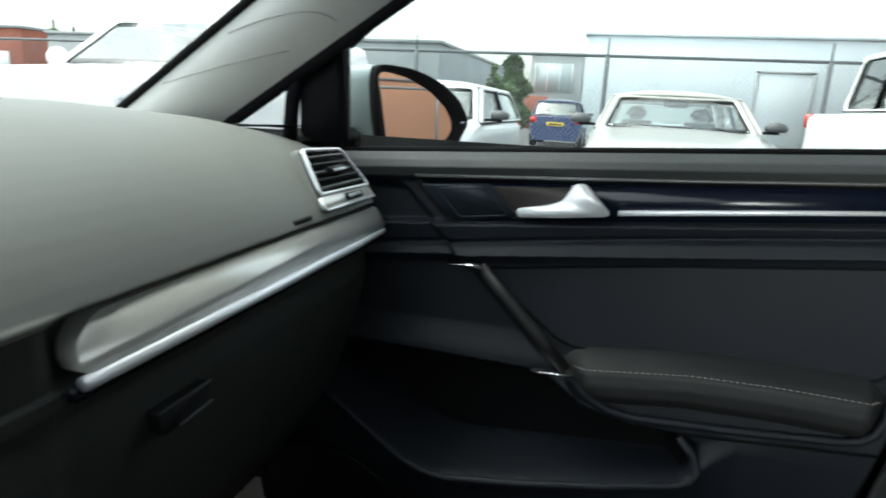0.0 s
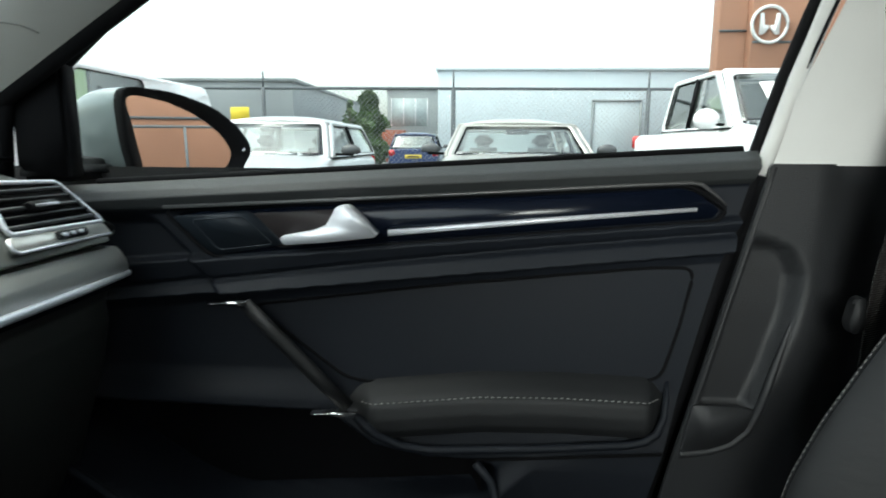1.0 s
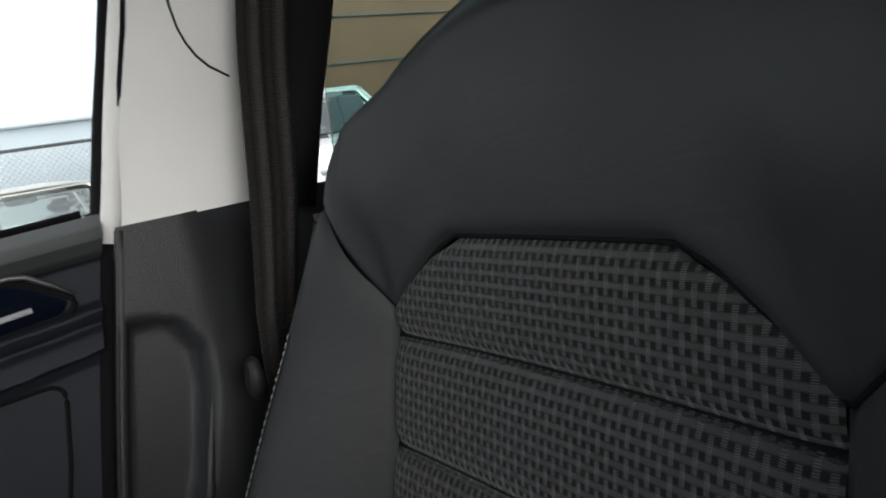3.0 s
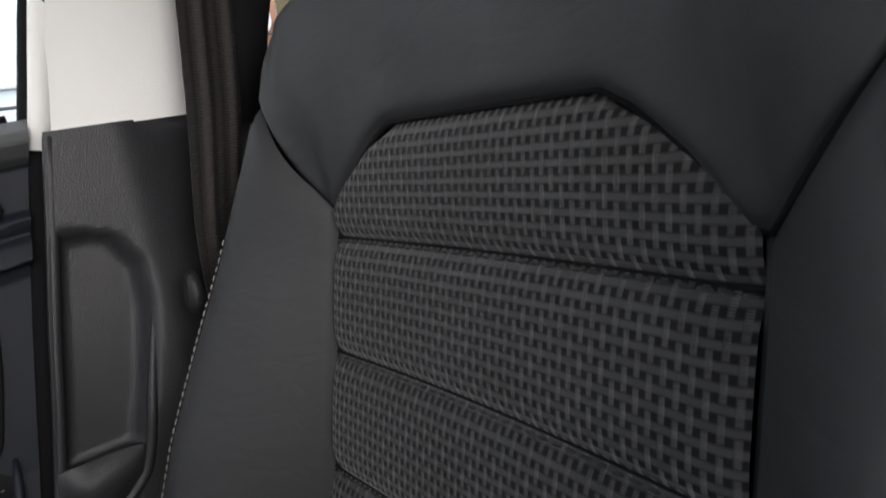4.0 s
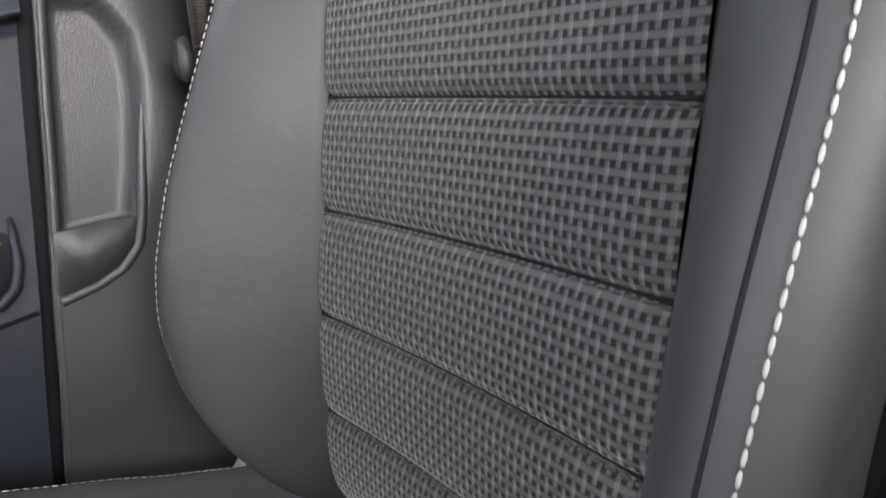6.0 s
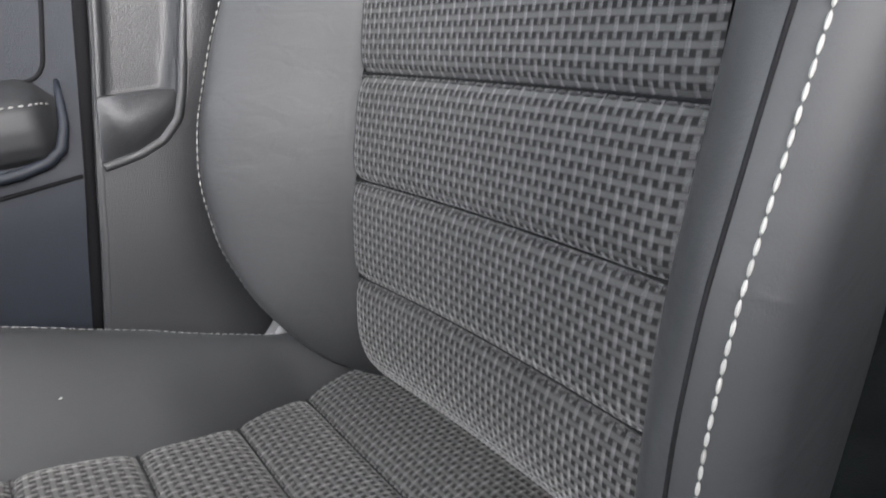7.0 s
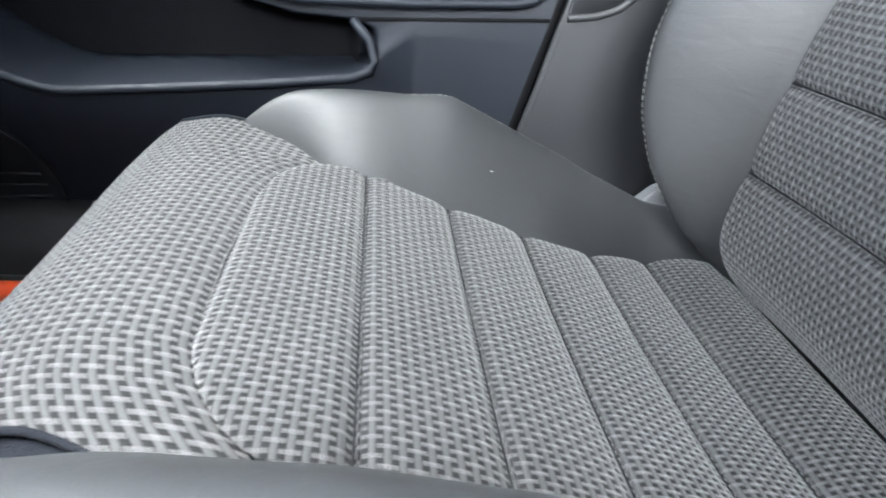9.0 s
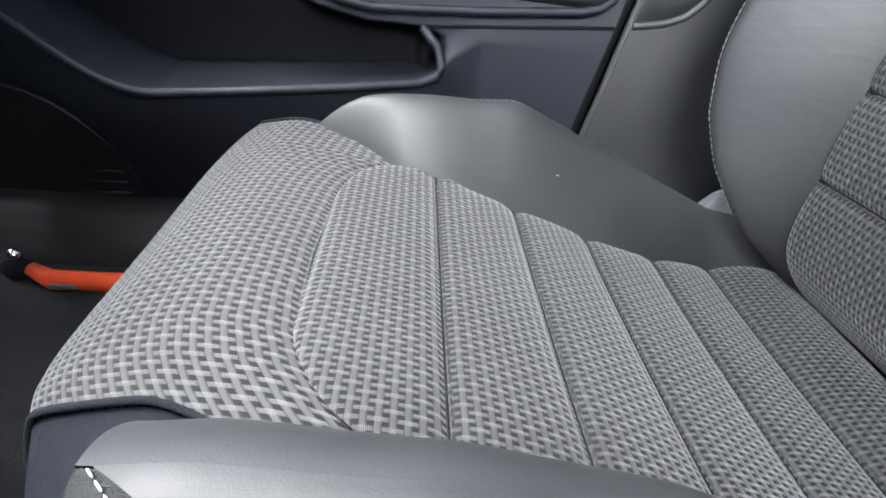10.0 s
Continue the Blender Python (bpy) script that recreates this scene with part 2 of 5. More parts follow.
WIRE = mat("galvanised_wire", (0.30, 0.31, 0.32), 0.5, var=0.1)
GREYWALL = mat("grey_cladding", (0.31, 0.33, 0.335), 0.7, var=0.12, vscale=0.5)
PALEBLUE = mat("pale_blue_cladding", (0.60, 0.67, 0.71), 0.6, var=0.06, vscale=0.4)
PALEGREY = mat("pale_grey_door", (0.56, 0.62, 0.65), 0.6, var=0.06, vscale=0.4)
TERRA = mat("terracotta_panel", (0.36, 0.185, 0.12), 0.75, var=0.12, vscale=0.6)
BRICK = mat("red_brick", (0.32, 0.11, 0.07), 0.85, var=0.2, vscale=2)
BARK = mat("bark", (0.12, 0.09, 0.06), 0.9, var=0.3, vscale=9)
LEAF = mat("foliage", (0.085, 0.14, 0.05), 0.7, var=0.4, vscale=2)
CARSCREEN = glass("car_screen_glass", (0.80, 0.86, 0.84), 0.0, 1.7)
CARSIDE = glass("tinted_car_side_glass", (0.78, 0.84, 0.81), 0.0, 1.7)
OFFICE = mat("light_grey_render", (0.34, 0.355, 0.35), 0.7, var=0.1, vscale=0.5)
SKYGLASS = mat("pale_window_glass", (0.45, 0.50, 0.50), 0.05, var=0.05)
CABIN = mat("grey_cabin_cloth", (0.30, 0.31, 0.30), 0.8, var=0.1)
# near-black colour that stands for the shade deep in the door pocket
POCKETSHADE = mat("black_pocket_shade", (0.006, 0.006, 0.007), 0.95, spec=0.1, var=0.3, grain=0.8, gscale=700)
PAPER = mat("white_paper", (0.85, 0.85, 0.83), 0.8, var=0.03)
PILLARLOW = mat("black_grained_pillar_plastic", (0.0245, 0.0255, 0.0275), 0.42, spec=0.4, var=0.1, grain=0.5, gscale=800)


# ---- building helpers ----
def finish(name, me, material, parent=None, label="", smooth=True):
    me.materials.append(material)
    if smooth:
        me.polygons.foreach_set("use_smooth", [True] * len(me.polygons))
    ob = new(name, me)
    if parent:
        ob.parent = parent
    if label:
        tagged(ob, label)
    return ob


def part(name, bm, material, parent=None, label="", smooth=True):
    me = bpy.data.meshes.new(name)
    bmesh.ops.recalc_face_normals(bm, faces=bm.faces)
    bm.to_mesh(me)
    bm.free()
    return finish(name, me, material, parent, label, smooth)


def thing(name, at=(0, 0, 0), label="", category="", group="", kind=""):
    ob = new(name)
    ob.empty_display_size = 0.05
    return tagged(ob, label, category, group, kind)


def patch(name, fn, nu, nv, material, parent=None, label="", uv=None, thick=0.0):
    """A smooth sheet: fn(u, v) with u, v from 0 to 1 gives the place; uv(u, v) the cloth's own map in metres."""
    vs, fs, us = [], [], []
    for j in range(nv + 1):
        for i in range(nu + 1):
            vs.append(fn(i / nu, j / nv))
            us.append(uv(i / nu, j / nv) if uv else (i / nu, j / nv))
    for j in range(nv):
        for i in range(nu):
            a = j * (nu + 1) + i
            fs.append((a, a + 1, a + nu + 2, a + nu + 1))
    me = bpy.data.meshes.new(name)
    me.from_pydata(vs, [], fs)
    lay = me.uv_layers.new(name="cloth")
    idx = np.empty(len(me.loops), dtype=np.int32)
    me.loops.foreach_get("vertex_index", idx)
    lay.data.foreach_set("uv", np.array(us, dtype=np.float32)[idx].ravel())
    ob = finish(name, me, material, parent, label)
    if thick:
        md = ob.modifiers.new("thickness", "SOLIDIFY")
        md.thickness, md.offset = thick, 0
    return ob


def tube(pts, r, seg=8, closed=False, flat=1.0, caps=True):
    """A bmesh swept along pts with radius r (a number or one each)."""
    bm = bmesh.new()
    P = [Vector(p) for p in pts]
    n = len(P)
    rings = []
    up = Vector((0, 0, 1))
    for k in range(n):
        a = P[k - 1] if (k or closed) else P[k]
        c = P[(k + 1) % n] if (k < n - 1 or closed) else P[k]
        d = (c - a).normalized()
        s = d.cross(up)
        s = s.normalized() if s.length > 0.05 else Vector((1, 0, 0)).cross(d).normalized()
        w = s.cross(d).normalized()
        rr = r[k] if isinstance(r, (list, tuple)) else r
        rings.append([bm.verts.new(P[k] + rr * (math.cos(q) * s + flat * math.sin(q) * w)) for q in [2 * math.pi * i / seg for i in range(seg)]])
    for k in range(n - (0 if closed else 1)):
        A, B = rings[k], rings[(k + 1) % n]
        for i in range(seg):
            bm.faces.new((A[i], A[(i + 1) % seg], B[(i + 1) % seg], B[i]))
    if caps and not closed:
        bm.faces.new(rings[0])
        bm.faces.new(rings[-1])
    return bm


def box(lo, hi, bevel=0.004, seg=2):
    bm = bmesh.new()
    bmesh.ops.create_cube(bm, size=1)
    for v in bm.verts:
        v.co = Vector([lo[k] + (v.co[k] + 0.5) * (hi[k] - lo[k]) for k in range(3)])
    if bevel:
        bmesh.ops.bevel(bm, geom=bm.edges[:], offset=bevel, segments=seg, affect="EDGES", clamp_overlap=True)
    return bm


def prism(poly, a, b, axis=0, bevel=0.003, seg=2):
    """The polygon (two coordinates a corner) pushed out along an axis from a to b."""
    bm = bmesh.new()

    def place(p, h):
        q = list(p)
        q.insert(axis, h)
        return Vector(q)

    A = [bm.verts.new(place(p, a)) for p in poly]
    B = [bm.verts.new(place(p, b)) for p in poly]
    n = len(poly)
    bm.faces.new(A)
    bm.faces.new(B[::-1])
    for i in range(n):
        bm.faces.new((A[i], B[i], B[(i + 1) % n], A[(i + 1) % n]))
    if bevel:
        bmesh.ops.bevel(bm, geom=bm.edges[:], offset=bevel, segments=seg, affect="EDGES", clamp_overlap=True)
    return bm


def rounded(poly, r, n=5):
    """A polygon with its corners rounded by about r."""
    out = []
    m = len(poly)
    for i in range(m):
        p, a, b = Vector(poly[i]), Vector(poly[i - 1]), Vector(poly[(i + 1) % m])
        e, f = (a - p), (b - p)
        k = min(r, e.length * 0.45, f.length * 0.45)
        s, t = p + e.normalized() * k, p + f.normalized() * k
        for q in range(n + 1):
            w = q / n
            out.append(tuple((1 - w) ** 2 * s + 2 * w * (1 - w) * p + w * w * t))
    return out


def lerp(x, xs, ys):
    return float(np.interp(x, xs, ys))


def smooth_curve(xs, ys, n=240):
    """A smoothed table through the knots; returns a function."""
    g = np.linspace(xs[0], xs[-1], n)
    y = np.interp(g, xs, ys)
    k = max(3, n // 16) | 1
    w = np.hanning(k + 2)[1:-1]
    w /= w.sum()
    pad = np.concatenate([2 * y[0] - y[k // 2:0:-1], y, 2 * y[-1] - y[-2:-k // 2 - 1:-1]])
    s = np.convolve(pad, w, "valid")
    return lambda x: float(np.interp(x, g, s[:n]))


def step(x, a, b):
    q = min(1.0, max(0.0, (x - a) / (b - a)))
    return q * q * (3 - 2 * q)


def stitches(pts, length, gap, r, name, parent, label="pale contrast stitching", material=None):
    """Short threads along a line of points, joined as one seam."""
    bm = bmesh.new()
    P = [Vector(p) for p in pts]
    d = [0.0]
    for a, b in zip(P, P[1:]):
        d.append(d[-1] + (b - a).length)

    def at(s):
        return Vector([float(np.interp(s, d, [p[k] for p in P])) for k in range(3)])

    s = 0.0
    while s + length < d[-1]:
        a, c, b = at(s), at(s + length / 2), at(s + length)
        ax = (b - a).normalized()
        m = ax.to_track_quat("Z", "Y").to_matrix().to_4x4()
        bmesh.ops.create_uvsphere(bm, u_segments=6, v_segments=4, radius=1, matrix=Matrix.Translation(c) @ m @ Matrix.Diagonal((r, r, length * 0.52, 1)))
        s += length + gap
    return part(name, bm, material or THREAD, parent, label)


# ======== the front passenger seat ========
XC = 0.347
base_y = smooth_curve([0.42, 0.455, 0.48, 0.508, 0.535, 0.588, 0.678, 0.762, 0.847, 0.93, 1.0, 1.08, 1.16], [-0.235, -0.200, -0.174, -0.156, -0.152, -0.158, -0.171, -0.193, -0.215, -0.236, -0.248, -0.258, -0.275])
ridge = smooth_curve([0.44, 0.50, 0.54, 0.58, 0.63, 0.70, 0.74, 0.80, 0.87, 0.94, 1.02, 1.08, 1.16], [0.150, 0.166, 0.182, 0.199, 0.217, 0.229, 0.231, 0.231, 0.230, 0.226, 0.217, 0.207, 0.155])
fwd = smooth_curve([0.44, 0.50, 0.54, 0.58, 0.63, 0.70, 0.74, 0.80, 0.87, 0.94, 1.02, 1.08, 1.16], [0.0, 0.028, 0.055, 0.082, 0.102, 0.113, 0.113, 0.103, 0.083, 0.062, 0.038, 0.025, 0.01])
ridge_in = smooth_curve([0.44, 0.54, 0.63, 0.72, 0.80, 0.87, 0.94, 1.02, 1.08, 1.16], [0.197, 0.203, 0.207, 0.208, 0.211, 0.212, 0.208, 0.200, 0.192, 0.15])
fwd_in = smooth_curve([0.44, 0.54, 0.63, 0.72, 0.80, 0.87, 0.94, 1.02, 1.08, 1.16], [0.06, 0.078, 0.088, 0.090, 0.083, 0.068, 0.050, 0.034, 0.025, 0.01])
HW = 0.1525


def back_front(dx, z):
    """y of the backrest's front at dx from the middle, height z."""
    a = abs(dx)
    y = base_y(z)
    if a <= HW:
        return y + 0.006 * (a / HW) ** 2 + 0.004
    r = edge_x(dx, z)
    f = fwd(z) if dx > 0 else fwd_in(z)
    u = min(1.0, (a - HW) / max(0.015, r - HW))
    return y + 0.006 + (f - 0.006) * math.sin(u * math.pi / 2) ** 1.15


def edge_x(sg, z):
    """Half width of the backrest at its stitched edge; the inboard bolster is slightly slimmer."""
    return max(HW + 0.012, ridge(z) - 0.003) if sg > 0 else ridge_in(z)


def hw_insert(z):
    return HW if z < 0.95 else HW - 0.052 * step(z, 0.945, 1.003) - 0.02 * step(z, 0.985, 1.004)


seat = thing("passenger_seat", label="black leatherette car seat with grey woven cloth centre", category="car seat")
SEAMS = [0.445, 0.591, 0.678, 0.762, 0.847, 0.929, 1.003]
for k in range(len(SEAMS) - 1):
    z0, z1 = SEAMS[k], SEAMS[k + 1]

    def fn(u, v, z0=z0, z1=z1):
        z = z0 + (z1 - z0) * v
        w = hw_insert(z)
        dx = (2 * u - 1) * w
        e = min(v, 1 - v) * (z1 - z0)
        s = min(u, 1 - u) * 2 * w
        puff = 0.0085 * (1 - math.exp(-e / 0.007)) - 0.0085
        puff += 0.004 * (1 - math.exp(-s / 0.006)) - 0.004
        return (XC + dx, back_front(dx, z) + puff, z)

    patch("insert_panel", fn, 60, 22, CLOTH, seat, uv=lambda u, v, z0=z0, z1=z1: (XC + (2 * u - 1) * hw_insert(z0 + (z1 - z0) * v), (z0 + (z1 - z0) * v) * 1.02))
    if k:
        pts = [(XC + (2 * i / 60 - 1) * hw_insert(z0), back_front((2 * i / 60 - 1) * hw_insert(z0), z0) - 0.0087, z0) for i in range(61)]
        part("channel_seam", tube(pts, 0.0016, 6), RUBBER, seat, "dark sewn channel seam")
        stitches([Vector(p) + Vector((0, 0.0034, -0.0018)) for p in pts], 0.0068, 0.0022, 0.0013, "channel_stitching", seat, "dark grey seam thread", DARKTHREAD)

for sg in (1, -1):
    def fn(u, v, sg=sg):
        zt = 0.946 + (0.086 if sg > 0 else 0.072) * u
        z = 0.455 + (zt - 0.455) * v
        dx = HW + (edge_x(sg, z) - HW) * u
        e = min((1 - v) * 0.5, u * 0.08)
        puff = 0.008 * (1 - math.exp(-e / 0.006)) - 0.008
        return (XC + sg * dx, back_front(sg * dx, z) + puff, z)

    patch("backrest_bolster", fn, 28, 90, LEATHER, seat)

    def side(u, v, sg=sg):
        z = 0.43 + (1.02 - 0.43) * v
        zz = max(z, 0.455)
        r = edge_x(sg, zz)
        y = back_front(sg * r, zz) - 0.0006
        a = min(1.0, u / 0.35) * math.pi / 2
        w = max(0.0, (u - 0.35) / 0.65)
        q = (0.020 if sg > 0 else 0.026) * min(1.0, max(0.35, (y - base_y(zz)) / 0.06))
        yb = base_y(zz) - 0.12
        return (XC + sg * (r + q * math.sin(a) - 0.03 * w * w), y - q * (1 - math.cos(a)) + (yb - y + q) * w, z)

    patch("side_panel", side, 34, 60, LEATHER, seat)
    pts, seam = [], []
    for i in range(121):
        z = 0.50 + ((0.938 if sg > 0 else 0.945) - 0.50) * i / 120
        r = edge_x(sg, z)
        y = back_front(sg * r, z)
        q = (0.020 if sg > 0 else 0.026) * min(1.0, max(0.35, (y - base_y(z)) / 0.06))
        d = min(0.0055 if sg > 0 else 0.0105, 0.7 * q)
        seam.append((XC + sg * (r + 0.0002), y - 0.0006, z))
        pts.append((XC + sg * (r + d), y - 0.0015 - q * (1 - math.cos(math.asin(d / q))) + 0.0016, z))
    part("edge_seam", tube(seam, 0.0010, 6), RUBBER, seat, "dark sewn edge seam")
    stitches(pts, 0.0058 if sg < 0 else 0.0050, 0.0008 if sg < 0 else 0.0020, 0.00085 if sg < 0 else 0.0006, "stitching", seat)


def z_low(dx):
    a = abs(dx)
    if a < 0.082:
        return 1.004
    if a < HW:
        return float(np.interp(a, [0.082, 0.10, 0.125, HW], [1.004, 0.995, 0.975, 0.946]))
    return 0.946 + (0.086 if dx > 0 else 0.072) * (a - HW) / (0.206 - HW)


def z_top(dx):
    return 1.166 - 0.078 * (abs(dx) / 0.2) ** 2.6


def yoke(u, v):
    a = 2 * u - 1
    x0, x1 = a * 0.206, a * 0.199
    z = z_low(x0) + (z_top(x1) - z_low(x0)) * v
    dx = x0 + (x1 - x0) * v
    a2 = abs(dx)
    r = edge_x(dx, z)
    k = step(a2, 0.55 * HW, r + 0.01)
    soft = base_y(z) + 0.006 + (fwd(z) if dx > 0 else fwd_in(z)) * k
    w = step(v, 0.0, 0.55)
    y = (1 - w) * back_front(dx, z) + w * soft
    e = v * 0.17
    y += 0.006 * (1 - math.exp(-e / 0.004)) - 0.006
    y -= 0.03 * step(v, 0.78, 1.0) ** 1.5 + 0.012 * v * step(abs(a), 0.88, 1.0)
    return (XC + dx, y, z)


patch("backrest_yoke", yoke, 80, 40, LEATHER, seat)
for sg in (1, -1):
    def shoulder(u, v, sg=sg):
        p = Vector(yoke(1.0 if sg > 0 else 0.0, v))
        return (p.x + sg * ((0.022 + 0.014 * v) * math.sin(min(1, 1.6 * u) * math.pi / 2) - 0.02 * step(u, 0.6, 1)), p.y - 0.14 * u ** 1.1, p.z - 0.012 * u * v)

    patch("shoulder_side", shoulder, 16, 24, LEATHER, seat)
part("yoke_seam", tube([Vector(yoke(i / 80, 0.0)) + Vector((0, 0.0002, 0)) for i in range(81)], 0.0017, 6), RUBBER, seat, "dark sewn yoke seam")


def crown(u, v):
    p = Vector(yoke(u, 1.0))
    return (p.x, p.y - 0.10 * v, p.z + 0.012 * math.sin(v * math.pi) - 0.02 * v)


patch("backrest_crown", crown, 60, 10, LEATHER, seat)


def shell(u, v):
    a = 2 * u - 1
    z = 0.43 + (z_top(a * 0.19) - 0.02 - 0.43) * v
    return (XC + a * (ridge(min(z, 1.12)) - 0.004), base_y(z) - 0.118 - 0.03 * (1 - a * a), z)


patch("backrest_shell", shell, 20, 30, HARD, seat)

# cushion
cush_z = smooth_curve([-0.22, -0.185, -0.15, -0.102, -0.029, 0.052, 0.131, 0.212, 0.30, 0.36, 0.41, 0.44, 0.463], [0.450, 0.462, 0.468, 0.463, 0.480, 0.506, 0.535, 0.561, 0.574, 0.577, 0.567, 0.546, 0.512], 300)
c_ridge = smooth_curve([-0.22, -0.10, 0.0, 0.10, 0.25, 0.34, 0.40], [0.225, 0.236, 0.245, 0.252, 0.255, 0.25, 0.235])
c_rise_out = smooth_curve([-0.22, -0.10, -0.065, 0.007, 0.069, 0.13, 0.169, 0.211, 0.257, 0.286, 0.315, 0.342, 0.40], [0.03, 0.054, 0.061, 0.075, 0.082, 0.087, 0.072, 0.060, 0.052, 0.045, 0.028, 0.010, -0.03], 400)
c_rise_in = smooth_curve([-0.22, -0.10, -0.02, 0.07, 0.13, 0.20, 0.26, 0.32, 0.36, 0.40], [0.03, 0.048, 0.060, 0.070, 0.072, 0.062, 0.055, 0.048, 0.040, 0.03])


def out_edge(y):
    return lerp(y, [0.05, 0.131, 0.18, 0.215, 0.235, 0.25, 0.262, 0.272, 0.28, 0.287, 0.293, 0.299, 0.306], [0.0, -0.002, 0.001, 0.008, 0.013, 0.014, 0.010, 0.003, -0.008, -0.020, -0.034, -0.056, -0.085])


def in_edge(y):
    return lerp(y, [0.245, 0.255, 0.262, 0.270, 0.279, 0.286, 0.293, 0.299, 0.306], [0.002, 0.000, -0.005, -0.013, -0.024, -0.036, -0.051, -0.068, -0.090])


bolster_in = smooth_curve([0.19, 0.215, 0.245, 0.29, 0.345, 0.40], [0.0, 0.004, 0.014, 0.050, 0.070, 0.075])
bolster_nose = {1: 0.346, -1: 0.342}
CW = 0.177


def cw(y):
    """Half width of the cushion centre; it widens towards the backrest."""
    return CW + 0.026 * step(-y, -0.03, 0.12)


def cush_top(dx, y):
    a = abs(dx)
    c = cw(y) + (bolster_in(max(y, 0.19)) if dx > 0 else 0.0)
    z = cush_z(y)
    if a <= c:
        return z - 0.002 + 0.004 * (a / c) ** 2
    u = min(1.0, (a - c) / max(0.008, c_ridge(y) - c))
    return z + 0.002 + (c_rise_out if dx > 0 else c_rise_in)(y) * math.sin(u * math.pi / 2) ** 1.2


def insert_dx(u, y):
    """Across the cushion centre, from its inboard edge to its outboard edge."""
    a, b = -cw(y) - in_edge(y), cw(y) + out_edge(y)
    return a + (b - a) * u


CSEAMS = [-0.20, -0.102, -0.029, 0.052, 0.131, 0.212, 0.304]
for k in range(len(CSEAMS) - 1):
    y0, y1 = CSEAMS[k], CSEAMS[k + 1]

    def fn(u, v, y0=y0, y1=y1):
        y = y0 + (y1 - y0) * v
        dx = insert_dx(u, y)
        e, s = min(v, 1 - v) * (y1 - y0), min(u, 1 - u) * 0.34
        puff = 0.008 * (1 - math.exp(-e / 0.007)) - 0.008 + 0.003 * (1 - math.exp(-s / 0.006)) - 0.003
        return (XC + dx, y, cush_top(dx, y) + puff)

    patch("cushion_panel", fn, 64, 24, CLOTH, seat, uv=lambda u, v, y0=y0, y1=y1: (XC + insert_dx(u, y0 + (y1 - y0) * v), y0 + (y1 - y0) * v))
    if k:
        pts = [(XC + insert_dx(i / 60, y0), y0, cush_top(insert_dx(i / 60, y0), y0) - 0.0082) for i in range(61)]
        part("cushion_seam", tube(pts, 0.0014, 6), RUBBER, seat, "dark sewn channel seam")
        stitches([Vector(p) + Vector((0, -0.0016, 0.0030)) for p in pts], 0.0068, 0.0022, 0.0012, "cushion_seam_stitching", seat, "dark grey seam thread", DARKTHREAD)


def y_front_seam(dx):
    if dx < 0:
        return float(np.interp(-dx, [0, 0.06, 0.10, 0.132, 0.16, 0.177, 0.215], [0.305, 0.303, 0.298, 0.286, 0.267, 0.252, 0.248]))
    return float(np.interp(dx, [0, 0.06, 0.11, 0.138, 0.165, 0.18, 0.19, 0.26], [0.305, 0.303, 0.299, 0.293, 0.281, 0.268, 0.252, 0.250]))


def front_roll(u, v):
    """Cloth over the front edge: from the curved seam forward, over and down."""
    a = 2 * u - 1
    dx = 0.252 * a if a > 0 else a * (0.214 - 0.047 * step(v, 0.0, 0.30))
    ys = y_front_seam(dx)
    yf = 0.449 - (0.040 * a ** 4 if a > 0 else 0.026 * a ** 4)
    w = min(1.0, v / 0.72)
    y = ys + (yf - ys) * math.sin(w * math.pi / 2)
    z = cush_z(min(y, 0.463)) - 0.055 * step(w, 0.75, 1.0) - 0.003 * max(0.0, -a) ** 5
    if v > 0.72:
        k = (v - 0.72) / 0.28
        y, z = y - 0.03 * k * k - 0.045 * k * max(0.0, -a) ** 3, z - 0.10 * k
    z += 0.012 * max(0.0, a) ** 2 * step(v, 0.05, 0.35) * (1 - step(v, 0.55, 0.80))
    return (XC + dx, y, z + 0.009 * (1 - math.exp(-v * 0.2 / 0.01)) - 0.009)


patch("cushion_front", front_roll, 80, 50, CLOTH, seat, uv=lambda u, v: (0.84 * front_roll(u, v)[0], 0.30 + 0.28 * v))
for sg in (1, -1):
    def front_side(u, v, sg=sg):
        p = Vector(front_roll(1.0 if sg > 0 else 0.0, 0.12 + 0.88 * v))
        q = Vector((XC + sg * 0.226, min(p.y, 0.385), p.z - 0.03 - 0.10 * v))
        r = p.lerp(q, u)
        r.z -= 0.004
        r.x += sg * 0.02 * math.sin(u * math.pi)
        return tuple(r)

    patch("front_side", front_side, 12, 24, SIDECLOTH, seat, "dark ribbed cloth corner of the cushion")
    part("front_edge_seam", tube([front_roll(1.0 if sg > 0 else 0.0, 0.12 + 0.88 * i / 40) for i in range(41)], 0.0022, 6), SIDECLOTH, seat)
part("front_seam", tube([Vector(front_roll(i / 80, 0.0)) + Vector((0, 0, -0.002)) for i in range(8, 73)], 0.002, 6), RUBBER, seat, "dark sewn seam")

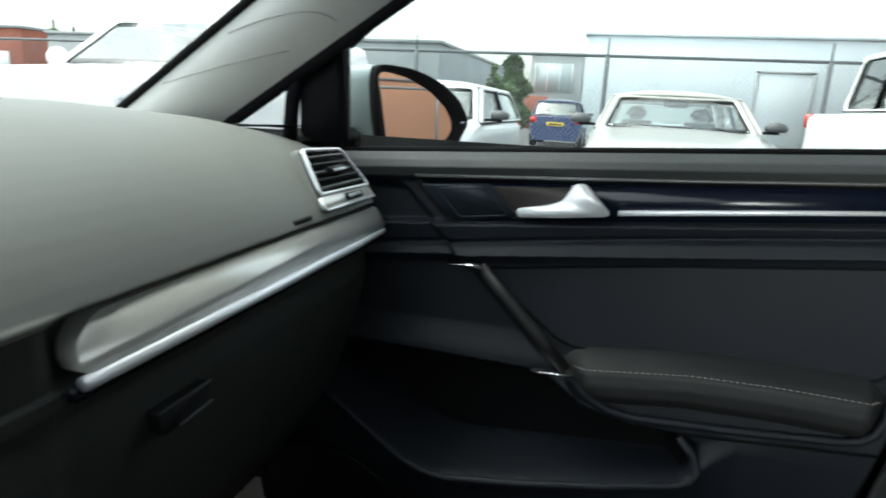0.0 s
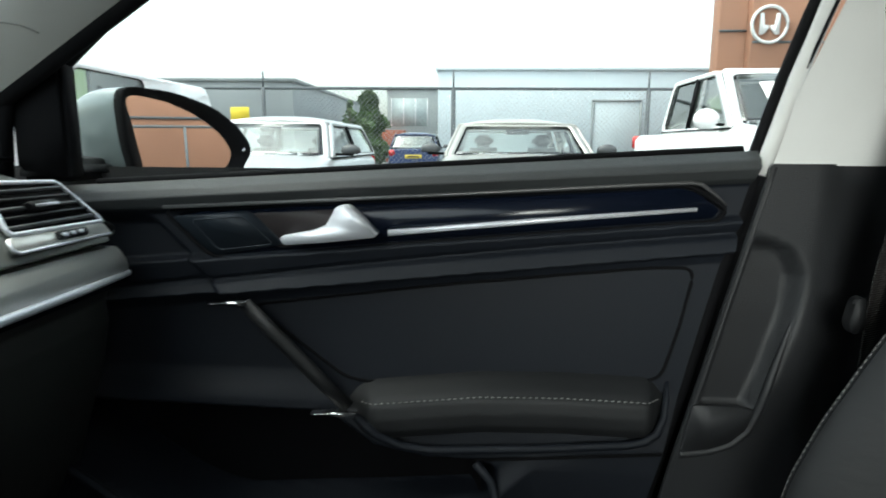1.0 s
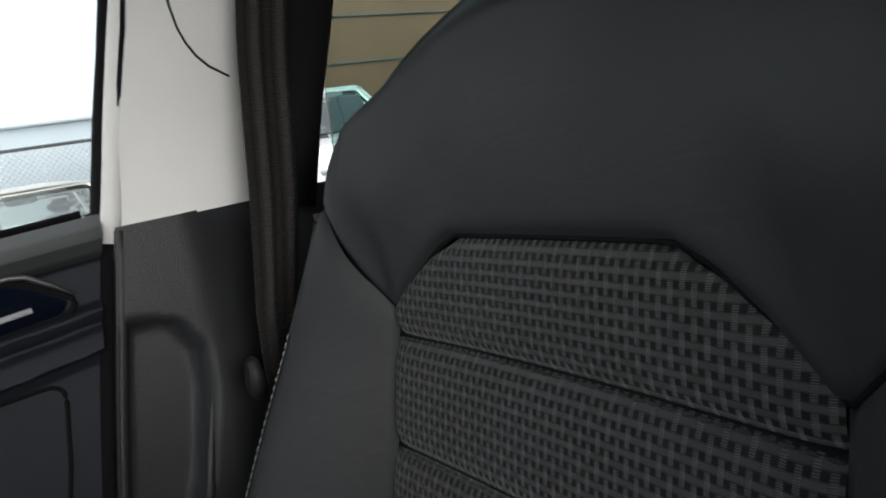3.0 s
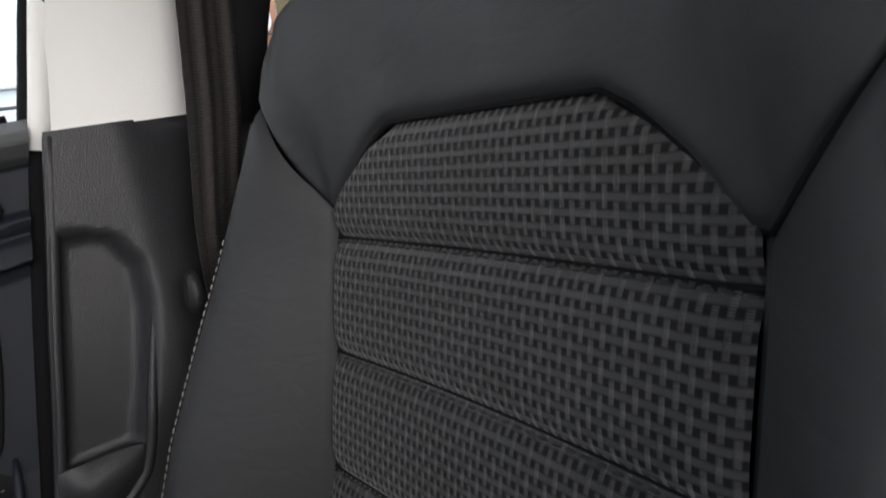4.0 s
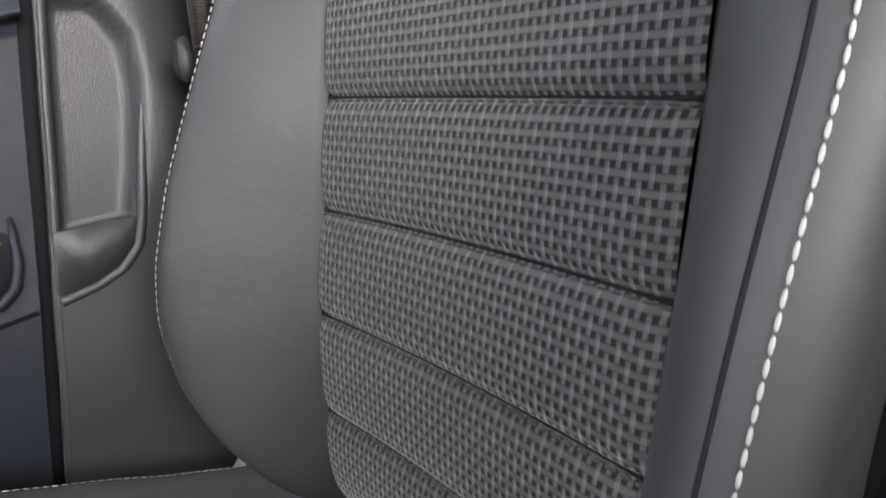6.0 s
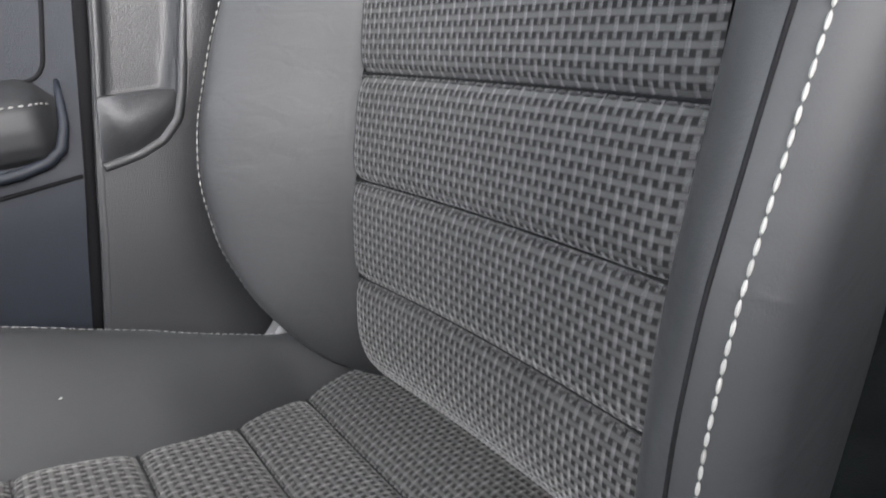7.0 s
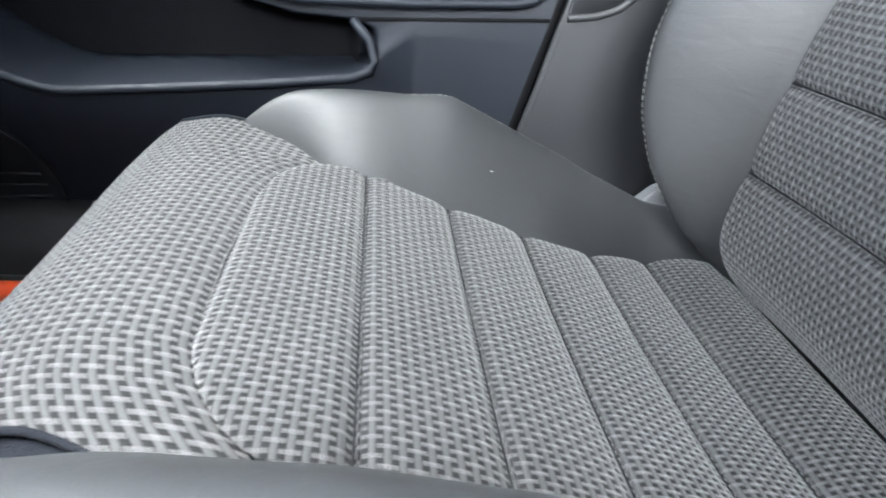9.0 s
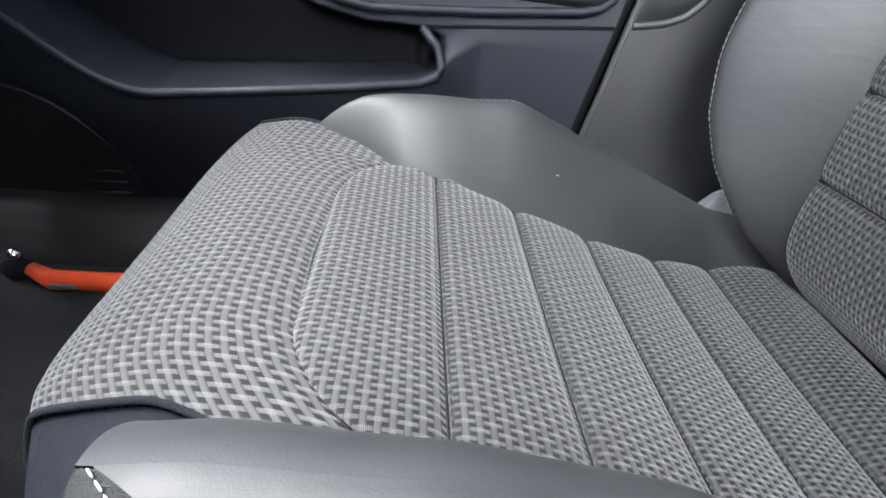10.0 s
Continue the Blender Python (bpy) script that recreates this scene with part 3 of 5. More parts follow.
for sg in (1, -1):
    def fn(u, v, sg=sg):
        y = -0.20 + (bolster_nose[sg] + 0.20) * v
        r = c_ridge(y)
        ci = min(r - 0.006, cw(y) + (bolster_in(max(y, 0.19)) if sg > 0 else 0.012 * step(y, 0.27, 0.37)))
        dx = ci + (r - ci) * u
        e = min(u * 0.08, 1)
        puff = 0.010 * (1 - math.exp(-e / 0.008)) - 0.010
        nose = (0.006 if sg > 0 else 0.003) * step(v, 0.90, 1.0) ** 2
        return (XC + sg * (dx - 0.3 * nose * u), y, cush_top(sg * dx, y) + puff - nose)

    patch("cushion_bolster", fn, 24, 80, LEATHER, seat)

    def edge_y(u, sg=sg):
        """Front edge of the side panel; the inboard one is cut back as it goes down."""
        return bolster_nose[sg] - (0.006 + 0.036 * math.sin(min(1.0, u / 0.3) * math.pi / 2) if sg < 0 else 0.0)

    def side_at(u, y, sg=sg, out=0.0):
        nose = (0.006 if sg > 0 else 0.003) * step((y + 0.20) / (bolster_nose[sg] + 0.20), 0.90, 1.0) ** 2
        r = c_ridge(y) - 0.3 * nose
        z = cush_top(sg * c_ridge(y), y) - nose
        q = (0.022 if sg < 0 else 0.007) + out
        a = min(1.0, u / 0.3) * math.pi / 2
        z -= q * (1 - math.cos(a)) - out
        return (XC + sg * (r + q * math.sin(a)), y, z + (0.33 - z) * max(0.0, (u - 0.3) / 0.7))

    patch("cushion_side", lambda u, v, sg=sg: side_at(u, -0.20 + (edge_y(u, sg) + 0.20) * v, sg), 30, 60, SIDECLOTH if sg > 0 else LEATHER, seat)
    if sg < 0:
        def strip_at(u, v):
            uu, y0 = 0.7 * u, edge_y(0.7 * u, -1) - 0.0015
            rib = 0.0005 * math.sin(2 * math.pi * (60 * u + 3 * v))
            return side_at(uu, y0 + (bolster_nose[-1] - y0) * v, -1, rib - 0.0012)

        patch("bolster_edging", strip_at, 420, 8, RIBCLOTH, seat, "ribbed grey cloth edging of the bolster")
        patch("bolster_end", lambda u, v: tuple(Vector(side_at(0.7 * u, bolster_nose[-1], -1, -0.0012)).lerp(Vector((XC - 0.20, bolster_nose[-1] + 0.006, 0.50 - 0.15 * u)), v)), 24, 6, SIDECLOTH, seat)

    def nosef(u, v, sg=sg):
        p = Vector(fn(u, 1.0, sg))
        return (p.x, p.y + 0.015 * math.sin(v * math.pi / 2) - 0.03 * v * v, p.z + (0.35 - p.z) * v)

    patch("bolster_nose", nosef, 12, 14, SIDECLOTH, seat, "dark ribbed cloth end of the bolster")
    pts = []
    for i in range(121):
        v = 0.08 + (0.60 if sg > 0 else 0.82) * i / 120
        p = Vector(fn(1.0, v, sg))
        pts.append((p.x + sg * (0.004 if sg > 0 else 0.0224), p.y, p.z - (0.001 if sg > 0 else 0.045)))
    stitches(pts, 0.0048, 0.0018, 0.0006 if sg > 0 else 0.0008, "cushion_stitching", seat)
    if sg < 0:
        seam = []
        for i in range(61):
            u = 0.012 + 0.33 * i / 60
            seam.append(side_at(u, edge_y(u, -1) + 0.3 * (bolster_nose[-1] - edge_y(u, -1)) + 0.001, -1, 0.0006))
        stitches(seam, 0.0058, 0.0012, 0.0006, "nose_stitching", seat)

lint = bmesh.new()
bmesh.ops.create_icosphere(lint, subdivisions=1, radius=1, matrix=Matrix.Translation((XC + 0.204, 0.085, cush_top(0.204, 0.085) + 0.0004)) @ Matrix.Diagonal((0.0011, 0.0017, 0.0006, 1)))
tagged(part("lint_speck", lint, THREAD), "tiny pale speck of lint on the seat bolster", "lint")
part("seat_base", box((XC - 0.2, -0.2, 0.27), (XC + 0.2, 0.38, 0.44), 0.02), HARD, seat, "black plastic seat frame")

# ======== the passenger door ========
def rear_edge(z):
    return float(np.interp(z, [0.40, 0.53, 0.613, 0.686, 0.765, 0.805, 0.877, 0.95, 1.04, 1.25], [0.071, 0.040, 0.021, 0.003, -0.017, -0.026, -0.043, -0.061, -0.084, -0.14]))


def pillar_edge(z):
    """Front edge of the lower pillar cover, a dark gap behind the door."""
    return float(np.interp(z, [0.40, 0.54, 0.614, 0.686, 0.765, 0.805, 0.878, 0.954, 1.04], [0.060, 0.028, 0.009, -0.007, -0.027, -0.037, -0.054, -0.073, -0.094]))


def level(front, rear):
    return lambda y: rear + (front - rear) * (y + 0.05) / 0.65


L_BELT = level(1.018, 1.056)
L_TT = level(0.983, 1.021)
L_TB = level(0.922, 0.978)
b1_line = level(0.8925, 0.9625)


def L_B1(y):
    return b1_line(y) + 0.0035 * math.sin(math.pi * min(1.0, max(0.0, (y + 0.05) / 0.65)))


L_B2 = level(0.873, 0.938)


LIP_Y = [0.16, 0.206, 0.222, 0.324, 0.43, 0.535, 0.572, 0.61, 0.67, 0.76]
LIP_Z = [0.66, 0.632, 0.613, 0.606, 0.600, 0.593, 0.602, 0.621, 0.662, 0.72]
LIP_X = [0.716, 0.702, 0.697, 0.672, 0.652, 0.641, 0.641, 0.644, 0.648, 0.655]
lip_z, lip_x = smooth_curve(LIP_Y, LIP_Z, 320), smooth_curve(LIP_Y, LIP_X, 320)


def pocket(y, z):
    zl = lip_z(min(0.76, max(0.16, y)))
    zu = float(np.interp(y, [0.19, 0.233, 0.30, 0.36, 0.42, 0.80], [0.66, 0.674, 0.676, 0.69, 0.73, 0.74]))
    return step(z, zl - 0.002, zl + 0.008) * (1 - step(z, zu - 0.01, zu)) * step(y, 0.205, 0.222)


def bulge(y, z):
    """How far the lower panel stands out towards the pocket lip."""
    yy = min(0.76, max(0.16, y))
    zl = lip_z(yy)
    k = step(y, 0.06, 0.22) if y < 0.22 else 1.0
    return (0.7225 - lip_x(yy)) * k * step(z, 0.40, zl) * (1 - step(z, zl, zl + 0.03))


def door_x(y, z):
    b, tt, tb, b1, b2 = L_BELT(y), L_TT(y), L_TB(y), L_B1(y), L_B2(y)
    x = lerp(z, [0.36, 0.44, 0.56, 0.66, 0.69, 0.76, b2 - 0.012, b2, b2 + 0.004, b1 - 0.005, b1, b1 + 0.005, tb - 0.002, tb + 0.004, tt - 0.004, tt + 0.004, tt + 0.016, b - 0.010, b],
             [0.745, 0.738, 0.728, 0.722, 0.722, 0.735, 0.738, 0.732, 0.708, 0.716, 0.727, 0.721, 0.716, 0.733, 0.733, 0.722, 0.716, 0.724, 0.742])
    diag = 0.527 + (z - 0.866) * 0.943
    x += 0.016 * step(y, diag, diag + 0.010) * step(z, 0.74, 0.78) * (1 - step(z, 0.962, 0.978))
    return x - bulge(y, z) * (1 - pocket(y, z)) + 0.06 * pocket(y, z)


def door_fn(u, v):
    z = 0.37 + v * (L_BELT(0.3) - 0.37)
    for _ in range(2):
        y0 = rear_edge(z)
        y = y0 + (0.86 - y0) * u
        z = 0.37 + v * (L_BELT(y) - 0.37)
    return (door_x(y, z), y, z)


door = thing("car_door", label="black padded car door with gloss trim, closed", category="car door")
PAD = 0.947
patch("door_panel", lambda u, v: door_fn(u, v * PAD), 220, 300, SOFT, door)
patch("door_top_pad", lambda u, v: door_fn(u, PAD + v * (1 - PAD)), 220, 24, SOFTTOP, door, "dark grey padded door top")


# sheet added at the back of the pocket to paint its shade
def pocket_shade_at(u, v):
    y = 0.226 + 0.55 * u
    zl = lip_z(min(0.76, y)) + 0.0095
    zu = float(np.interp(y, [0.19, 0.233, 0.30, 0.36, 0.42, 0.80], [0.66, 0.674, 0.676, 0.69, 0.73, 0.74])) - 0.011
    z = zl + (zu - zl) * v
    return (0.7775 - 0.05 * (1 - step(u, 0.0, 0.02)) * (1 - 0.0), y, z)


patch("pocket_shade", pocket_shade_at, 80, 12, POCKETSHADE, door, "black sheet standing for the shade inside the door pocket")

# gloss trim with its speaker plate, the handle and the strip
TRIM = [(0.604, 0.979), (0.05, 1.011), (-0.010, 1.015), (-0.046, 0.990), (-0.038, 0.9805), (0.30, 0.951), (0.553, 0.9275)]
part("gloss_trim", prism(rounded(TRIM, 0.018), 0.7275, 0.737, 0, 0.0015), GLOSS, door, "gloss black trim strip")
edge = [(0.7235, y, z) for y, z in rounded([(0.615, 0.984), (0.05, 1.0155), (-0.010, 1.0195), (-0.052, 0.990), (-0.042, 0.977), (0.30, 0.9475), (0.553, 0.9235)], 0.020)]
part("trim_edge", tube(edge, 0.0024, 8, closed=True), RUBBER, door)
part("trim_highlight_rail", tube([(0.7195, 0.61, 0.9865), (0.7195, 0.30, 1.0035), (0.7195, 0.05, 1.0185), (0.7195, -0.008, 1.0215), (0.7195, -0.020, 1.0195), (0.7200, -0.036, 1.008), (0.7215, -0.050, 0.996)], [0.0024, 0.0024, 0.0024, 0.0024, 0.0024, 0.0018, 0.001], 8), SATIN_DARK, door)
part("speaker_plate", prism(rounded([(0.605, 0.975), (0.507, 0.983), (0.466, 0.943), (0.556, 0.928)], 0.008), 0.7245, 0.731, 0, 0.0015), PLATE, door, "blue-black tweeter plate")
part("speaker_plate_rim", tube([(0.7240, y, z) for y, z in rounded([(0.579, 0.971), (0.515, 0.976), (0.480, 0.943), (0.547, 0.935)], 0.006)], 0.0008, 6, closed=True), PLATE, door)
part("handle_recess", prism(rounded([(0.505, 0.980), (0.40, 0.986), (0.352, 0.955), (0.476, 0.938)], 0.006), 0.7262, 0.733, 0, 0.001), RECESS_REFLECT, door, "hollow behind the handle, warm reflection put into its brown-black colour")
HANDLE = [(0.470, 0.9535), (0.432, 0.961), (0.411, 0.9685), (0.404, 0.981), (0.398, 0.992), (0.384, 0.9935), (0.368, 0.978), (0.351, 0.959), (0.355, 0.9555), (0.412, 0.949), (0.466, 0.9430)]
hb = prism(rounded(HANDLE, 0.005, 3), 0.704, 0.724, 0, 0.004, 3)
for v in hb.verts:
    v.co.x += 0.012 * step(v.co.y, 0.40, 0.475) - 0.004 * step(v.co.z, 0.96, 0.99)
part("door_handle", hb, SATIN, door, "satin chrome inner door handle")
strip = tube([(0.7245, 0.341, 0.9585), (0.7248, 0.16, 0.9755), (0.7255, -0.018, 0.9905)], [0.0038, 0.0034, 0.0026], 10)
part("ambient_strip", strip, SATIN, door, "satin silver trim strip")

# pull handle, armrest, pocket lip
bar = [(0.697, 0.508, 0.876), (0.690, 0.468, 0.838), (0.686, 0.425, 0.795), (0.685, 0.385, 0.755)]
part("pull_handle", tube(bar, [0.0065, 0.007, 0.007, 0.0065], 10, flat=1.3), HARD, door, "black diagonal pull handle")
part("pull_handle_cap", prism([(0.552, 0.8772), (0.52, 0.8805), (0.504, 0.881), (0.506, 0.8745), (0.52, 0.8755)], 0.686, 0.700, 0, 0.001), CHROME, door, "chrome pull handle cap")
part("pull_handle_cap", prism([(0.430, 0.7485), (0.40, 0.7515), (0.374, 0.752), (0.377, 0.7445), (0.395, 0.7465)], 0.676, 0.690, 0, 0.001), CHROME, door, "chrome pull handle cap")
ARM_X = smooth_curve([0, 0.125, 0.25, 0.375, 0.5, 0.625, 0.75, 0.875, 1.0], [0.745, 0.728, 0.711, 0.702, 0.700, 0.703, 0.711, 0.724, 0.745])
ARM_Z = smooth_curve([0, 0.125, 0.25, 0.375, 0.5, 0.625, 0.75, 0.875, 1.0], [0.030, 0.022, 0.010, 0.0, -0.016, -0.032, -0.043, -0.050, -0.054])


def arm(u, v):
    y = 0.395 - 0.392 * u
    end = min(step(u, 0.0, 0.10), step(1 - u, 0.0, 0.07))
    zc = lerp(y, [0.0, 0.02, 0.13, 0.23, 0.36, 0.40], [0.750, 0.756, 0.760, 0.759, 0.746, 0.742])
    x, dz = ARM_X(v), ARM_Z(v)
    return (0.742 + (x - 0.742) * (0.25 + 0.75 * end), y, zc + dz * (0.75 + 0.25 * end))


patch("armrest", arm, 60, 48, LEATHER, door, "black leatherette door armrest")
stitches([Vector(arm(0.05 + 0.93 * i / 80, 0.33)) + Vector((-0.0012, 0, 0.0008)) for i in range(81)], 0.0045, 0.003, 0.0009, "armrest_stitching", door)
lip = [(lip_x(y) - 0.001, y, lip_z(y)) for y in [0.222 + 0.53 * k / 60 for k in range(61)]]
lip = [(0.711, 0.233, 0.674), (0.704, 0.214, 0.654), (0.700, 0.207, 0.632), (0.698, 0.212, 0.619)] + lip
part("pocket_lip", tube(lip, 0.0055, 10), SOFT, door)
RIM = [(0.690, 0.380, 0.744), (0.697, 0.355, 0.715), (0.702, 0.325, 0.699), (0.705, 0.29, 0.6925), (0.708, 0.16, 0.6965), (0.710, 0.05, 0.7035), (0.711, 0.028, 0.708), (0.712, 0.014, 0.718), (0.715, 0.006, 0.738), (0.727, 0.001, 0.762), (0.742, -0.003, 0.782)]
part("armrest_rim", tube(RIM, [0.0052] * 8 + [0.0046, 0.0036, 0.002], 10), SOFT, door)
part("panel_gap", tube([(0.7205, 0.236, 0.673), (0.7205, 0.12, 0.680), (0.7215, 0.004, 0.687)], 0.0022, 6), RUBBER, door, "dark joint in the door panel")
PANEL = rounded([(0.515, 0.864), (0.27, 0.8945), (0.03, 0.9185), (-0.026, 0.9195), (-0.018, 0.88), (-0.011, 0.845), (0.008, 0.778), (0.375, 0.768), (0.40, 0.775)], 0.018)
panel_line = []
for (ya, za), (yb, zb) in zip(PANEL, PANEL[1:] + PANEL[:1]):
    n = max(1, int(math.hypot(yb - ya, zb - za) / 0.008))
    panel_line += [(door_x(ya + (yb - ya) * k / n, za + (zb - za) * k / n) - 0.0006, ya + (yb - ya) * k / n, za + (zb - za) * k / n) for k in range(n)]
part("inset_panel_edge", tube(panel_line, 0.0021, 6, closed=True), RUBBER, door, "dark joint round the inset panel")
SPK = (0.72, 0.452, 0.132)


def speaker_at(r, q):
    y, z = SPK[0] + r * math.cos(q), SPK[1] + r * math.sin(q)
    return (door_x(y, z) - 0.003, y, z)


patch("speaker_cover", lambda u, v: speaker_at(SPK[2] * (0.02 + 0.98 * v), 2 * math.pi * u), 48, 10, HARD, door, "round black door speaker cover")
part("speaker_rim", tube([speaker_at(SPK[2], 2 * math.pi * k / 60) for k in range(60)], 0.003, 6, closed=True), HARD, door)
for k, z in enumerate((0.466, 0.448, 0.430)):
    part("grille_rib", tube([(door_x(0.70, z) - 0.005, 0.70, z - 0.003), (door_x(0.65, z) - 0.005, 0.65, z), (door_x(0.607, z) - 0.005, 0.607, z + 0.003)], [0.0008, 0.0012, 0.0018], 6), HARD, door)
# window pane, rubber seal along the belt, upper frame
pane = prism([(-0.085, 1.035), (0.78, 1.000), (0.80, 1.16), (0.50, 1.42), (-0.24, 1.44)], 0.757, 0.761, 0, 0)
gl = part("window_pane", pane, GLASS, door, "clear side window glass", smooth=False)
gl.visible_shadow = False
part("belt_seal", tube([(0.7505, 0.705, L_BELT(0.705) + 0.002), (0.7505, 0.3, L_BELT(0.3) + 0.002), (0.7505, -0.075, L_BELT(-0.075) + 0.002)], 0.0045, 8), RUBBER, door, "black window seal")
FR = [(0.750, -0.081, 1.030), (0.750, -0.0895, 1.06), (0.748, -0.1115, 1.14), (0.740, -0.132, 1.212), (0.722, -0.150, 1.28), (0.690, -0.164, 1.345)]
part("window_frame_rear", tube(FR, 0.0068, 8), RUBBER, door, "black window frame")
part("window_frame_inner", tube([(x - 0.018, y - 0.0085, z) for x, y, z in FR], 0.0088, 10), PILLAR, door, "light grey window surround")
part("window_frame_top", tube([(0.68, -0.16, 1.345), (0.672, 0.1, 1.365), (0.67, 0.35, 1.34), (0.68, 0.50, 1.285), (0.70, 0.66, 1.19), (0.706, 0.705, 1.155)], 0.011, 8), RUBBER, door, "black window frame")
part("mirror_sail", prism([(0.775, 1.030), (0.775, 1.118), (0.722, 1.160), (0.712, 1.166), (0.710, 1.018)], 0.705, 0.735, 0, 0.004), RUBBER, door, "black mirror sail panel")
part("sail_pillar", tube([(0.705, 0.790, 1.02), (0.703, 0.783, 1.08), (0.700, 0.770, 1.125), (0.700, 0.715, 1.178)], 0.010, 8), RUBBER, door)
quarter = part("quarter_pane", prism([(0.905, 1.03), (0.785, 1.03), (0.785, 1.115)], 0.716, 0.719, 0, 0), GLASS, door, "clear quarter window glass", smooth=False)
quarter.visible_shadow = False

# wing mirror: a rounded shell, rim and mirror glass facing back
mirror = new("wing_mirror")
mirror.parent = door
MC, MN = Vector((0.934, 0.666, 1.055)), Vector((-0.40, -0.915, 0.02)).normalized()
MU = Vector((0, 0, 1)).cross(MN).normalized()
MV = MN.cross(MU).normalized()


MIN = [(-0.1048, 0.0675), (-0.0534, 0.066), (-0.0233, 0.0585), (0.0086, 0.0476), (0.0353, 0.0331), (0.0579, 0.0169), (0.0735, -0.0045), (0.068, -0.024), (0.0412, -0.0415), (-0.02, -0.052), (-0.080, -0.053), (-0.092, -0.0123), (-0.1005, 0.03)]
MOUT = [(-0.117, 0.076), (-0.0715, 0.0807), (-0.0218, 0.0758), (0.0319, 0.0619), (0.060, 0.049), (0.088, 0.031), (0.1115, 0.0), (0.099, -0.024), (0.070, -0.050), (-0.02, -0.066), (-0.095, -0.066), (-0.113, -0.02), (-0.121, 0.03)]


def loop_at(pts, w):
    """A smooth closed line through the points; w runs from 0 to 1."""
    k = (w % 1.0) * len(pts)
    i = int(k) % len(pts)
    f = k - int(k)
    a, b, c, d = [Vector(pts[(i + o) % len(pts)]) for o in (-1, 0, 1, 2)]
    return 0.5 * (2 * b + (c - a) * f + (2 * a - 5 * b + 4 * c - d) * f * f + (3 * b - a - 3 * c + d) * f ** 3)


sgn = 1 if MU.x > 0 else -1


def mpt(p, d):
    return MC + MN * d + MU * sgn * p.x + MV * p.y


gm = bmesh.new()
gm.faces.new([gm.verts.new(mpt(loop_at(MIN, i / 78) * 1.01, 0.001)) for i in range(78)])
part("mirror_glass", gm, MIRROR, mirror, "mirror glass", smooth=False)


def mrim(u, v):
    a, b = loop_at(MIN, u), loop_at(MOUT, u)
    k = min(1.0, v / 0.8)
    return mpt(a.lerp(b, k), 0.0 + 0.010 * math.sin(k * math.pi / 2) - 0.018 * max(0.0, (v - 0.8) / 0.2))


patch("mirror_rim", mrim, 78, 10, RUBBER, mirror, "black mirror rim")
part("turn_lamp_mark", tube([mpt(Vector((0.092, -0.006)), 0.0105), mpt(Vector((0.096, -0.002)), 0.0105)], 0.002, 6), CHROME, mirror)


def mshell(u, v):
    k = math.sin((1 - v) * math.pi / 2) ** 0.5
    p = loop_at(MOUT, u) * 1.0
    return tuple(MC + MU * sgn * (p.x * k - 0.060 * v) + MV * (p.y * k + 0.004 * v) - MN * (0.006 + 0.120 * v ** 0.9))


patch("mirror_shell", mshell, 78, 18, SILVERPAINT, mirror, "pale grey-green painted mirror shell")
part("mirror_foot", prism([(0.73, 1.015), (0.80, 1.012), (0.80, 1.045), (0.74, 1.04)], 0.735, 0.86, 0, 0.008), HARD, mirror, "black mirror foot")

# ======== B-pillar and seat belt ========
def bp_x(y, z):
    """The cover with its hollow; its rear falls away to imitate the seat's shade."""
    yb = lerp(z, [0.753, 0.804, 0.876, 0.915, 0.945, 0.962], [-0.099, -0.118, -0.137, -0.139, -0.124, -0.085])
    pe = pillar_edge(z)
    rec = step(y, yb - 0.007, yb + 0.010) * (1 - step(y, pe - 0.013, pe - 0.005)) * step(z, 0.742, 0.752) * (1 - step(z, 0.944, 0.964))
    return 0.714 + 0.022 * rec + 0.045 * step(-y, 0.145, 0.25) - 0.010 * step(z, 0.55, 0.40)


def bp_lower(u, v):
    z = 0.36 + (1.044 - 0.36) * v
    y0 = pillar_edge(z)
    y = y0 + (-0.42 - y0) * u
    return (bp_x(y, z), y, z)


pillar = thing("pillar_trim", label="black lower and light grey upper pillar trim", category="car trim")
patch("lower_cover", bp_lower, 70, 120, PILLARLOW, pillar, "black grained plastic pillar cover")
CUP = [(-0.026, 0.757), (-0.054, 0.756), (-0.080, 0.7555), (-0.099, 0.752), (-0.089, 0.724), (-0.069, 0.708), (-0.043, 0.700), (-0.014, 0.697)]
part("cup_plate", prism(rounded(CUP, 0.005), 0.7108, 0.716, 0, 0.001, 1), PILLARLOW, pillar)
LIP_T = [0, 1, 2, 3, 4, 5, 6, 7, 8]
cup_y = smooth_curve(LIP_T, [-0.143, -0.131, -0.117, -0.1045, -0.0935, -0.0745, -0.0500, -0.0300, -0.0150])
cup_z = smooth_curve(LIP_T, [0.880, 0.842, 0.797, 0.752, 0.724, 0.7065, 0.6975, 0.6945, 0.6925])
part("cup_lip", tube([(0.7135 + 0.010 * (1 - min(1.0, k / 24)), cup_y(0.1 * k), cup_z(0.1 * k)) for k in range(81)], [0.002 + 0.0032 * min(1.0, k / 24) for k in range(81)], 10), PILLARLOW, pillar)
part("front_ridge", tube([(0.7185, pillar_edge(z) - 0.0045, z) for z in [0.40 + 0.64 * k / 24 for k in range(25)]], 0.0052, 8), PILLARLOW, pillar)


def bp_upper(u, v):
    z = 1.042 + (1.37 - 1.042) * v
    y0 = float(np.interp(z, [1.043, 1.135, 1.203, 1.37], [-0.096, -0.122, -0.142, -0.182]))
    y = y0 + (-0.252 - 0.05 * v - y0) * u
    x = 0.719 - 0.09 * v * v - 0.02 * v + 0.012 * (2 * u - 1) ** 2
    return (x, y, z)


